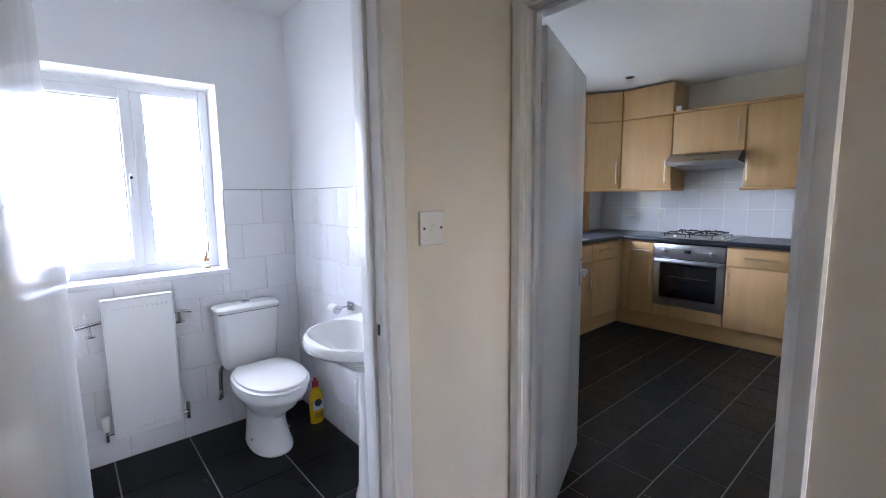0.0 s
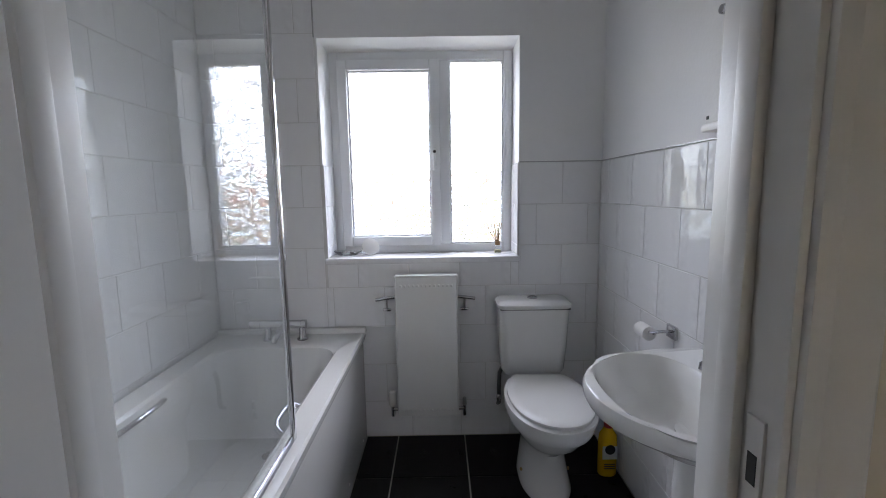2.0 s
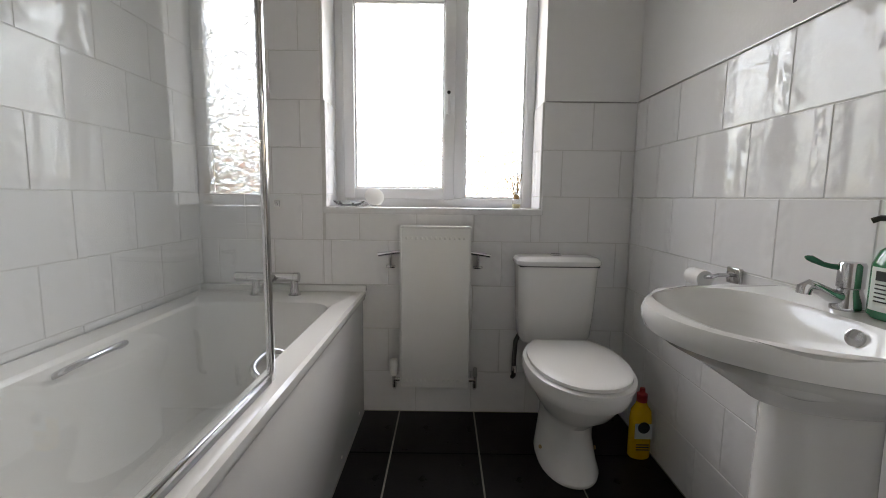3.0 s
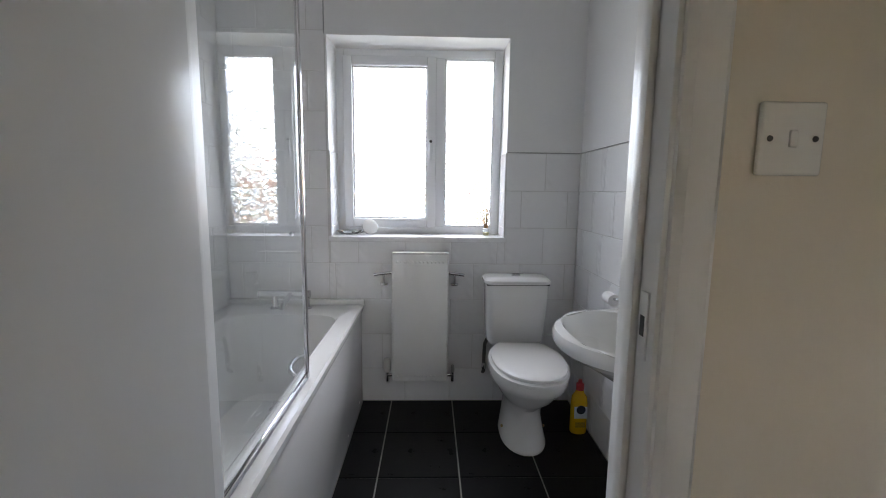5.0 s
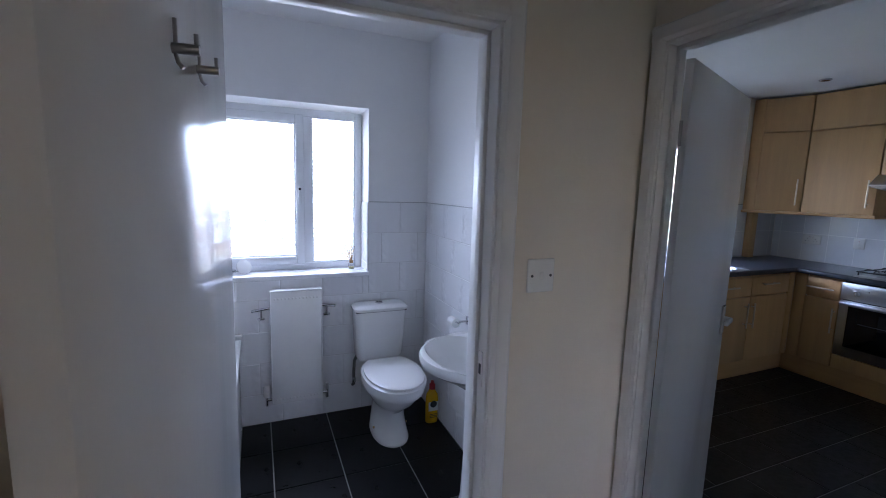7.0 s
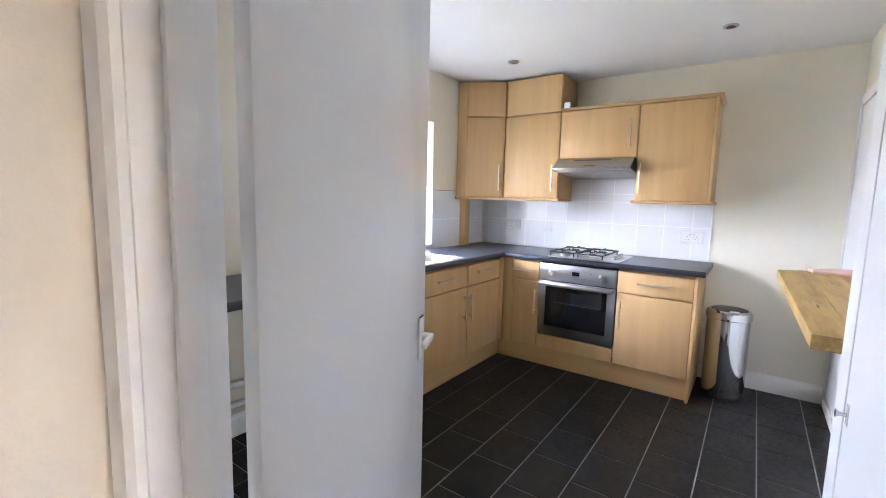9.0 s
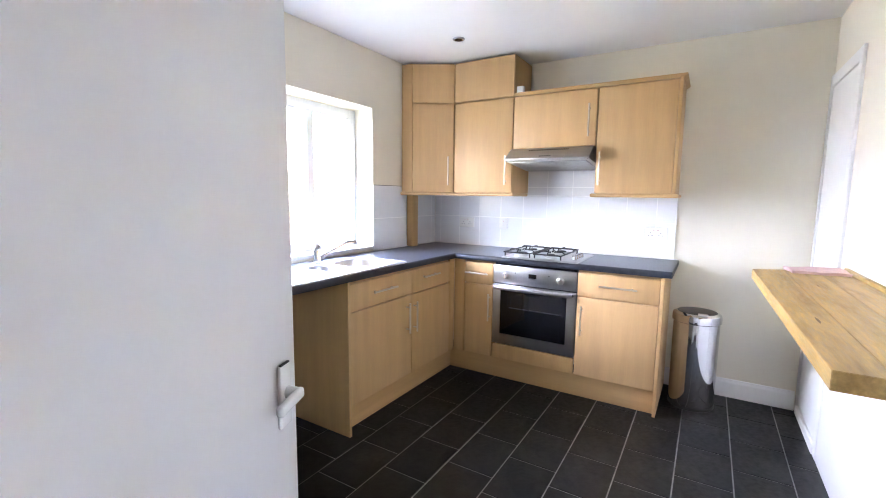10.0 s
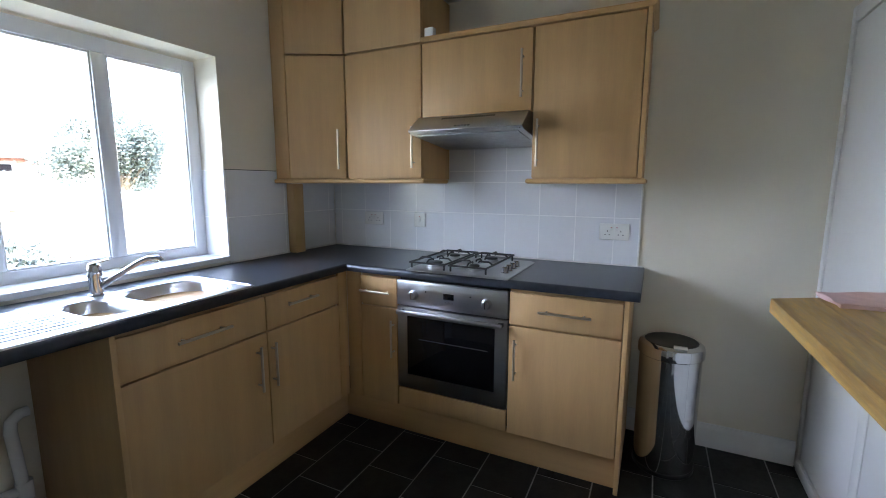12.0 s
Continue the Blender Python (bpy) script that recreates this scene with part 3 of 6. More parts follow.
def disc(parent, name, at, way, r, depth, mat, label=""):
    """A round fitting at a place, facing a way."""
    bm = bmesh.new()
    d = Vector(way).normalized()
    p = Vector(at)
    tube(bm, [p, p + d * depth * 0.8, p + d * depth], [r, r, r * 0.85], 24)
    return part(name, bm, mat, parent, label)


def bar_tube(parent, name, pts, r, mat, label="", n=12):
    bm = bmesh.new()
    tube(bm, pts, r, n)
    return part(name, bm, mat, parent, label)


def bathtub():
    t = thing("bathtub", (-0.38, 1.9, 0), "white acrylic bath with a plain side panel", "bathtub")
    x0, x1, y0, y1 = -0.742, -0.022, 1.104, 2.731
    bm = bmesh.new()
    rings = [rrect(x0, x1, y0, y1, 0.535, 0.012), rrect(x0, x1, y0, y1, 0.552, 0.012), rrect(x0 + 0.006, x1 - 0.008, y0 + 0.006, y1 - 0.006, 0.560, 0.012),
             rrect(x0 + 0.085, x1 - 0.085, y0 + 0.10, y1 - 0.165, 0.556, 0.11), rrect(x0 + 0.095, x1 - 0.097, y0 + 0.115, y1 - 0.18, 0.545, 0.11),
             rrect(x0 + 0.11, x1 - 0.115, y0 + 0.16, y1 - 0.20, 0.42, 0.12), rrect(x0 + 0.135, x1 - 0.14, y0 + 0.24, y1 - 0.225, 0.25, 0.13),
             rrect(x0 + 0.17, x1 - 0.175, y0 + 0.32, y1 - 0.27, 0.175, 0.13), rrect(x0 + 0.24, x1 - 0.245, y0 + 0.42, y1 - 0.36, 0.160, 0.10)]
    loft(bm, rings, False, True)
    part("tub", bm, M_ACRYLIC, t)
    part("upstand", rbox(x0, 2.700, 0.556, x1 + 0.004, y1 + 0.001, 0.585, 0.006), M_ACRYLIC, t)
    part("side_panel", rbox(-0.052, y0, 0.0, -0.036, y1, 0.520, 0.003), M_ACRYLIC, t)
    part("panel_rail", rbox(-0.050, y0, 0.518, -0.026, y1, 0.540, 0.006), M_ACRYLIC, t)
    for y in (1.35, 2.30, 2.62):
        disc(t, "screw_cap", (-0.037, y, 0.045), (1, 0, 0), 0.006, 0.003, M_PLASTIC)
    # overflow, waste and grab handles
    disc(t, "overflow", (-0.40, 2.545, 0.455), (0, -1, 0.15), 0.024, 0.008, M_CHROME, "chrome overflow disc")
    disc(t, "waste", (-0.38, 2.33, 0.160), (0, 0, 1), 0.026, 0.004, M_CHROME, "chrome waste")
    for x, s, y, g in ((-0.652, 1, 1.985, 0.80), (-0.118, -1, 1.955, 0.62)):
        bar_tube(t, "grab_handle", [(x + s * 0.048 * math.sin(a) ** 0.6, y - 0.14 * g * math.copysign(abs(math.cos(a)) ** 0.7, math.cos(a)), 0.515 + 0.028 * math.sin(a) ** 0.6) for a in [math.pi * k / 16 for k in range(17)]], 0.0085, M_CHROME, "chrome grab handle")
    return t


bathtub()


def bath_mixer():
    t = thing("bath_tap", (-0.36, 2.63, 0.557), "chrome bath mixer tap on the far rim of the bath", "tap")
    for x in (-0.304, -0.470):
        bm = bmesh.new()
        lathe(bm, [(0.026, 0), (0.026, 0.006), (0.019, 0.012), (0.015, 0.045), (0.016, 0.062)], 24, (x, 2.635, 0.557))
        part("pillar", bm, M_CHROME, t)
        bar_tube(t, "handle", [(x + (0.001 if x > -0.4 else -0.03), 2.635, 0.632), (x + (0.019 if x > -0.4 else -0.080), 2.635, 0.632)], 0.0205, M_CHROME, n=20)
    bar_tube(t, "body", [(-0.499, 2.635, 0.632), (-0.304, 2.635, 0.632)], 0.0195, M_CHROME, n=20)
    bar_tube(t, "spout", [(-0.387, 2.63, 0.630), (-0.387, 2.56, 0.622), (-0.387, 2.50, 0.606), (-0.387, 2.488, 0.590)], [0.016, 0.014, 0.013, 0.012], M_CHROME)


bath_mixer()


def shower_screen():
    t = thing("shower_screen", (-0.062, 1.44, 0.56), "clear glass bath screen with chrome edge strips", "shower screen")
    x = -0.062
    ya, yb, za, zb, r = 1.122, 1.768, 0.578, 1.900, 0.06
    ring = [(ya, za), (yb, za)] + [(yb - r + r * math.cos(radians(a)), zb - r + r * math.sin(radians(a))) for a in range(0, 91, 9)] + [(ya, zb)]
    bm = bmesh.new()
    loft(bm, [[(x - 0.003, y, z) for y, z in ring], [(x + 0.003, y, z) for y, z in ring]])
    pane = part("glass_pane", bm, M_SCREEN, t, smooth=False)
    pane.visible_shadow = False
    part("edge_strip", rbox(x - 0.009, yb - 0.006, za - 0.015, x + 0.009, yb + 0.012, zb - r, 0.003), M_CHROME, t, "chrome edge strip")
    part("bottom_rail", rbox(x - 0.006, ya, za - 0.006, x + 0.006, yb - 0.004, za + 0.006, 0.002), M_CHROME, t, "chrome bottom rail")
    part("seal", rbox(x - 0.004, ya, za - 0.019, x + 0.004, yb, za - 0.007, 0.001), M_SEAL, t, "pale grey rubber seal")
    part("wall_profile", rbox(x - 0.014, 1.101, za - 0.012, x + 0.014, 1.125, zb, 0.003), M_CHROME, t, "chrome wall profile")
    part("hinge_profile", rbox(x - 0.008, 1.126, za, x + 0.010, 1.140, zb, 0.003), M_CHROME, t)


shower_screen()


def radiator():
    t = thing("radiator", (0.285, 2.69, 0.149), "narrow tall white panel radiator under the window", "radiator")
    x0, x1, z0, z1, y = 0.137, 0.432, 0.149, 0.845, 2.652
    part("panel", rbox(x0, y, z0, x1, y + 0.010, z1, 0.004), M_RAD, t)
    for k in range(13):
        c = x0 + 0.027 + k * (x1 - x0 - 0.054) / 12
        part("dimple", rbox(c - 0.005, y - 0.0035, z0 + 0.025, c + 0.005, y + 0.002, z0 + 0.036, 0.003), M_RAD, t)
        part("dimple", rbox(c - 0.005, y - 0.0025, z1 - 0.050, c + 0.005, y + 0.002, z1 - 0.038, 0.002), M_RAD, t)
    part("side_cover", rbox(x0 - 0.002, y - 0.002, z0 + 0.01, x0 + 0.006, y + 0.045, z1 + 0.004, 0.003), M_RAD, t)
    part("side_cover", rbox(x1 - 0.006, y - 0.002, z0 + 0.01, x1 + 0.002, y + 0.045, z1 + 0.004, 0.003), M_RAD, t)
    part("top_grille", rbox(x0, y - 0.002, z1 - 0.004, x1, y + 0.045, z1 + 0.006, 0.003), M_RAD, t)
    part("back_panel", rbox(x0 + 0.01, y + 0.03, z0 + 0.01, x1 - 0.01, y + 0.040, z1 - 0.01, 0.003), M_RAD, t)
    for x, s in ((x0, -1), (x1, 1)):
        valve = bar_tube(t, "valve", [(x, 2.675, z0 + 0.028), (x + s * 0.030, 2.675, z0 + 0.028)], 0.009, M_CHROME, "chrome radiator valve")
        bar_tube(t, "valve_body", [(x + s * 0.030, 2.675, z0 + 0.05), (x + s * 0.030, 2.675, z0 - 0.005), (x + s * 0.030, 2.70, z0 - 0.02), (x + s * 0.030, 2.733, z0 - 0.02)], 0.0085, M_CHROME)
        bm = bmesh.new()
        if s < 0:
            lathe(bm, [(0.013, 0.045), (0.019, 0.055), (0.020, 0.10), (0.017, 0.118), (0.010, 0.122)], 20, (x - 0.030, 2.675, z0))
            part("thermostat_head", bm, M_PLASTIC, t, "white thermostatic valve head")
        else:
            lathe(bm, [(0.010, 0.045), (0.011, 0.05), (0.009, 0.082), (0.005, 0.085)], 16, (x + 0.030, 2.675, z0))
            part("valve_cap", bm, M_STEEL, t)


radiator()


def towel_rail():
    t = thing("towel_rail", (0.277, 2.733, 0.67), "curved chrome towel rail fixed behind the radiator", "towel rail")
    for x in (0.088, 0.468):
        part("foot", rbox(x - 0.021, 2.716, 0.662, x + 0.021, 2.733, 0.675, 0.004), M_CHROME, t)
        bar_tube(t, "post", [(x, 2.722, 0.670), (x, 2.714, 0.690), (x, 2.712, 0.735)], 0.0065, M_CHROME)
    bar_tube(t, "rail", [(0.035 + 0.485 * k / 12, 2.712, 0.722 + 0.022 * math.sin(math.pi * k / 12)) for k in range(13)], 0.0085, M_CHROME)


towel_rail()


def toilet():
    t = thing("toilet", (0.78, 2.40, 0), "white close-coupled toilet with the lid down", "toilet")
    c = 0.785
    # pan: foot, neck and bowl
    bm = bmesh.new()
    rings = [oval(c, 2.38, 0.0, 0.105, 0.175, 0.17, p=3), oval(c, 2.38, 0.012, 0.107, 0.177, 0.17, p=3), oval(c, 2.39, 0.05, 0.098, 0.160, 0.18, p=2.8),
             oval(c, 2.40, 0.13, 0.085, 0.145, 0.19, p=2.6), oval(c, 2.39, 0.19, 0.083, 0.150, 0.20, p=2.6), oval(c, 2.37, 0.228, 0.098, 0.175, 0.21, p=2.6),
             oval(c, 2.345, 0.27, 0.128, 0.212, 0.24, p=2.7), oval(c, 2.33, 0.315, 0.150, 0.236, 0.255, p=2.6), oval(c, 2.326, 0.330, 0.155, 0.243, 0.258, p=2.6), oval(c, 2.322, 0.333, 0.165, 0.253, 0.26, p=2.6), oval(c, 2.32, 0.345, 0.170, 0.259, 0.26, p=2.6), oval(c, 2.32, 0.362, 0.173, 0.262, 0.26, p=2.6),
             oval(c, 2.32, 0.385, 0.171, 0.259, 0.26, p=2.6), oval(c, 2.32, 0.388, 0.15, 0.23, 0.24, p=2.8)]
    loft(bm, rings)
    part("pan", bm, M_CERAMIC, t)

    def dring(z, w, f, b, wb):
        # rounded in front, tapering to a straight back edge
        out = [(c + w * math.copysign(abs(math.cos(a)) ** 0.93, math.cos(a)), 2.31 - f * abs(math.sin(a)) ** 0.93, z) for a in [math.pi * k / 28 for k in range(29)]]
        left = [(-(w + (wb - w) * s ** 2.2), b * s) for s in [k / 10 for k in range(1, 10)]] + [(-(wb + 0.002), b - 0.006), (-(wb - 0.006), b - 0.001)]
        return out + [(c + x, 2.31 + y, z) for x, y in left] + [(c - x, 2.31 + y, z) for x, y in reversed(left)]

    bm = bmesh.new()
    loft(bm, [dring(0.388, 0.170, 0.262, 0.20, 0.122), dring(0.391, 0.176, 0.268, 0.203, 0.126), dring(0.402, 0.176, 0.268, 0.203, 0.126), dring(0.405, 0.171, 0.263, 0.2, 0.122)])
    part("seat", bm, M_SEAT, t, "white plastic seat")
    bm = bmesh.new()
    loft(bm, [dring(0.4065, 0.160, 0.250, 0.195, 0.104), dring(0.410, 0.165, 0.256, 0.199, 0.108), dring(0.420, 0.164, 0.255, 0.199, 0.107),
              dring(0.4245, 0.156, 0.246, 0.191, 0.100), dring(0.427, 0.13, 0.21, 0.16, 0.08), dring(0.4285, 0.06, 0.10, 0.07, 0.04)])
    part("seat_lid", bm, M_SEAT, t, "closed white plastic lid")
    for x in (c - 0.07, c + 0.07):
        bar_tube(t, "hinge", [(x - 0.018, 2.515, 0.405), (x + 0.018, 2.515, 0.405)], 0.011, M_SEAT)
    # cistern
    bm = bmesh.new()
    loft(bm, [rrect(c - 0.135, c + 0.135, 2.60, 2.728, 0.375, 0.035), rrect(c - 0.148, c + 0.148, 2.585, 2.728, 0.40, 0.04), rrect(c - 0.156, c + 0.156, 2.572, 2.728, 0.52, 0.04),
              rrect(c - 0.163, c + 0.163, 2.562, 2.728, 0.698, 0.04)])
    part("cistern", bm, M_CERAMIC, t)
    bm = bmesh.new()
    loft(bm, [rrect(c - 0.168, c + 0.168, 2.556, 2.73, 0.703, 0.042), rrect(c - 0.172, c + 0.172, 2.552, 2.73, 0.709, 0.042), rrect(c - 0.172, c + 0.172, 2.552, 2.73, 0.722, 0.042),
              rrect(c - 0.160, c + 0.160, 2.566, 2.72, 0.734, 0.04), rrect(c - 0.10, c + 0.10, 2.60, 2.70, 0.737, 0.03)])
    part("cistern_lid", bm, M_CERAMIC, t)
    part("lid_gap", rbox(c - 0.160, 2.566, 0.697, c + 0.160, 2.725, 0.704, 0.001, 1), M_RUBBER, t)
    bm = bmesh.new()
    lathe(bm, [(0.024, 0.735), (0.024, 0.742), (0.019, 0.744), (0.019, 0.741)], 24, (c, 2.645, 0))
    part("flush_button", bm, M_CHROME, t, "chrome flush button")
    for x in (c - 0.105, c + 0.105):
        disc(t, "screw_cap", (x - math.copysign(0.006, x - c), 2.36, 0.06), (math.copysign(1, x - c), -0.5, 0.2), 0.007, 0.005, M_BRASS)
    bar_tube(t, "inlet_pipe", [(c - 0.125, 2.69, 0.40), (c - 0.148, 2.69, 0.35), (c - 0.152, 2.69, 0.27), (c - 0.150, 2.70, 0.19), (c - 0.15, 2.735, 0.17)], 0.010, M_RUBBER, "grey flexible inlet hose")
    disc(t, "isolator", (c - 0.151, 2.69, 0.21), (0, 0, 1), 0.013, 0.03, M_CHROME)


toilet()


def bleach_bottle():
    t = thing("cleaner_bottle", (1.070, 2.405, 0), "yellow plastic cleaner bottle with a red cap on the floor", "bottle")
    bm = bmesh.new()
    loft(bm, [oval(1.070, 2.405, z, rx, ry, ry, 28, 2.6) for z, rx, ry in ((0, 0.036, 0.024), (0.006, 0.040, 0.028), (0.15, 0.040, 0.028), (0.185, 0.036, 0.026), (0.205, 0.022, 0.020), (0.222, 0.016, 0.016))])
    part("bottle", bm, M_YELLOW, t)
    bm = bmesh.new()
    lathe(bm, [(0.019, 0.220), (0.019, 0.250), (0.011, 0.256), (0.009, 0.272)], 20, (1.070, 2.405, 0))
    part("cap", bm, M_RED, t, "red cap")
    part("label", rbox(1.038, 2.3752, 0.085, 1.102, 2.3775, 0.145, 0.001, 1), M_LABEL, t)
    bm = bmesh.new()
    lathe(bm, [(0.022, 0), (0.022, 0.0012), (0.019, 0.0016)], 24)
    bm.transform(Matrix.Translation((1.070, 2.3752, 0.13)) @ Matrix.Rotation(radians(90), 4, "X"))
    part("label_badge", bm, M_INK_SHADE, t)
    for z in (0.06, 0.05, 0.04):
        part("print_line", rbox(1.046, 2.3755, z, 1.094, 2.3768, z + 0.004, 0.0004, 1), M_INK_SHADE, t)


bleach_bottle()


def basin():
    t = thing("washbasin", (0.95, 1.60, 0), "white ceramic pedestal washbasin on the tiled wall", "washbasin")
    cy = 1.60
    turn_m = Matrix.Translation((1.126, cy, 0)) @ Matrix.Rotation(radians(-90), 4, "Z")

    def ring(z, half, reach, start=0.0, p=2.6, n=56):
        # u along the wall, reach away from it; flat at the wall side
        out = []
        for k in range(n):
            a = 2 * math.pi * k / n
            c, s = math.cos(a), math.sin(a)
            if s <= 0:
                out.append((half * math.copysign(abs(c) ** (2 / 2.2), c), start - 0.10 + (reach - 0.10 + start) * -1 * abs(s) ** (2 / 2.0), z))
            else:
                out.append((half * math.copysign(abs(c) ** (2 / 5.0), c), start - 0.10 + (0.10 - 2 * 0) * abs(s) ** (2 / 9.0) - start, z))
        return out

    bm = bmesh.new()
    rings = [ring(0.622, 0.09, 0.25), ring(0.640, 0.115, 0.275), ring(0.666, 0.160, 0.315), ring(0.696, 0.205, 0.362), ring(0.716, 0.238, 0.400), ring(0.727, 0.249, 0.412), ring(0.732, 0.259, 0.423), ring(0.745, 0.264, 0.429),
             ring(0.762, 0.264, 0.430), ring(0.773, 0.260, 0.425), ring(0.777, 0.252, 0.416)]

    def bowl(z, half, front, back, n=56):
        out = []
        mid = (front + back) / 2
        for k in range(n):
            a = 2 * math.pi * k / n
            c, s = math.cos(a), math.sin(a)
            q = 2.2 if s <= 0 else 3.0
            out.append((half * math.copysign(abs(c) ** (2 / q), c), -mid + (front - mid) * math.copysign(abs(s) ** (2 / q), s), z))
        return out

    rings += [bowl(0.775, 0.228, 0.396, 0.115), bowl(0.767, 0.221, 0.389, 0.122), bowl(0.735, 0.200, 0.375, 0.135), bowl(0.69, 0.165, 0.335, 0.155), bowl(0.662, 0.11, 0.28, 0.18), bowl(0.655, 0.03, 0.235, 0.215)]
    loft(bm, rings)
    bm.transform(turn_m)
    part("bowl", bm, M_CERAMIC, t)
    bm = bmesh.new()
    loft(bm, [oval(0, -0.135, z, w, f, 0.10, 32, 3) for z, w, f in ((0.0, 0.105, 0.105), (0.02, 0.104, 0.104), (0.08, 0.090, 0.090), (0.35, 0.078, 0.080), (0.55, 0.072, 0.076), (0.66, 0.072, 0.078))])
    bm.transform(turn_m)
    part("pedestal", bm, M_CERAMIC, t, "tapered white ceramic pedestal")
    disc(t, "overflow", (0.992, 1.535, 0.752), (-1, -0.25, 0.25), 0.0145, 0.005, M_CHROME, "chrome overflow cap")
    disc(t, "waste", (0.90, 1.60, 0.656), (0, 0, 1), 0.022, 0.004, M_CHROME)


basin()


def basin_tap():
    x, y, z = 1.065, 1.633, 0.775
    t = thing("basin_tap", (x, y, z + 0.002), "chrome pillar tap with a dark green lever", "tap")
    bm = bmesh.new()
    lathe(bm, [(0.027, 0), (0.027, 0.006), (0.025, 0.018), (0.020, 0.032), (0.0185, 0.036), (0.0185, 0.040), (0.0205, 0.042), (0.0205, 0.083), (0.018, 0.088), (0.006, 0.089)], 28, (x, y, z))
    part("body", bm, M_CHROME, t)
    bar_tube(t, "spout", [(x - 0.005, y, z + 0.018), (x - 0.035, y + 0.004, z + 0.027), (x - 0.054, y + 0.008, z + 0.038), (x - 0.066, y + 0.010, z + 0.042), (x - 0.074, y + 0.011, z + 0.037), (x - 0.075, y + 0.011, z + 0.027)], [0.016, 0.013, 0.0115, 0.012, 0.0125, 0.012], M_CHROME, n=18)
    bm = bmesh.new()
    along, across = Vector((-0.62, 0.78, 0)), Vector((0.78, 0.62, 0))
    loft(bm, [[Vector((x, y, z + h)) + along * u + across * (w * math.cos(a)) + Vector((0, 0, d * math.sin(a))) for a in [2 * math.pi * k / 12 for k in range(12)]]
              for u, w, d, h in ((0.008, 0.006, 0.006, 0.076), (0.030, 0.006, 0.005, 0.077), (0.040, 0.006, 0.005, 0.079), (0.049, 0.010, 0.006, 0.083), (0.058, 0.011, 0.007, 0.087), (0.066, 0.009, 0.005, 0.089), (0.070, 0.003, 0.002, 0.090))])
    part("lever", bm, M_GREENLEVER, t, "dark green paddle lever")


basin_tap()


def soap_bottle():
    x, y, z = 1.072, 1.552, 0.777
    t = thing("soap_dispenser", (x, y, z), "green pump soap bottle with a pale label on the basin", "soap dispenser")
    bm = bmesh.new()
    loft(bm, [oval(x, y, z + h, a, b, b, 36, 2.5) for h, a, b in ((0, 0.026, 0.036), (0.006, 0.030, 0.041), (0.092, 0.030, 0.041), (0.115, 0.024, 0.032), (0.128, 0.014, 0.015), (0.134, 0.013, 0.013))])
    part("bottle", bm, M_SOAP, t)
    bm = bmesh.new()
    lathe(bm, [(0.0155, 0.131), (0.0155, 0.150), (0.010, 0.152)], 24, (x, y, z))
    part("collar", bm, M_NICKEL, t, "brass-coloured collar")
    bm = bmesh.new()
    lathe(bm, [(0.009, 0.150), (0.005, 0.153), (0.005, 0.163), (0.013, 0.165), (0.013, 0.172)], 16, (x, y, z))
    part("pump", bm, M_BLACK, t, "black pump head")
    bar_tube(t, "nozzle", [(x, y, z + 0.168), (x - 0.022, y + 0.026, z + 0.169), (x - 0.028, y + 0.034, z + 0.164)], 0.005, M_BLACK)
    bm = bmesh.new()
    loft(bm, [[(p[0], p[1], z + h) for p in oval(x, y, 0, 0.0306, 0.0416, 0.0416, 36, 2.5)[15:26]] for h in (0.015, 0.088)], False, False, False)
    part("label", bm, M_LABEL, t, "pale printed label")
    m = plane_frame((x - 0.0312, y + 0.012, z), (0, -1, 0), (0, 0, 1))
    part("print_block", rbox(0, 0.066, 0, 0.024, 0.082, 0.0008, 0.0002, 1, m), M_INK_SHADE, t)
    for k in range(5):
        part("print_line", rbox(0, 0.058 - k * 0.007, 0, 0.022 - 0.003 * (k % 2), 0.0605 - k * 0.007, 0.0008, 0.0002, 1, m), M_INK_SHADE, t)


soap_bottle()


def roll_holder():
    t = thing("toilet_roll_holder", (1.125, 2.10, 0.76), "chrome wall holder with a nearly used white roll", "toilet roll holder")
    part("plate", rbox(1.112, 2.00, 0.745, 1.125, 2.055, 0.79, 0.004), M_CHROME, t)
    bar_tube(t, "arm", [(1.118, 2.03, 0.768), (1.075, 2.03, 0.768), (1.062, 2.04, 0.760), (1.060, 2.06, 0.757), (1.060, 2.145, 0.757)], 0.0055, M_CHROME)
    disc(t, "end_knob", (1.060, 2.140, 0.757), (0, 1, 0), 0.009, 0.012, M_CHROME)
    bm = bmesh.new()
    tube(bm, [(1.060, 2.062, 0.750), (1.060, 2.130, 0.750)], 0.024, 28)
    part("paper_roll", bm, M_PAPER, t, "thin white paper roll")


roll_holder()


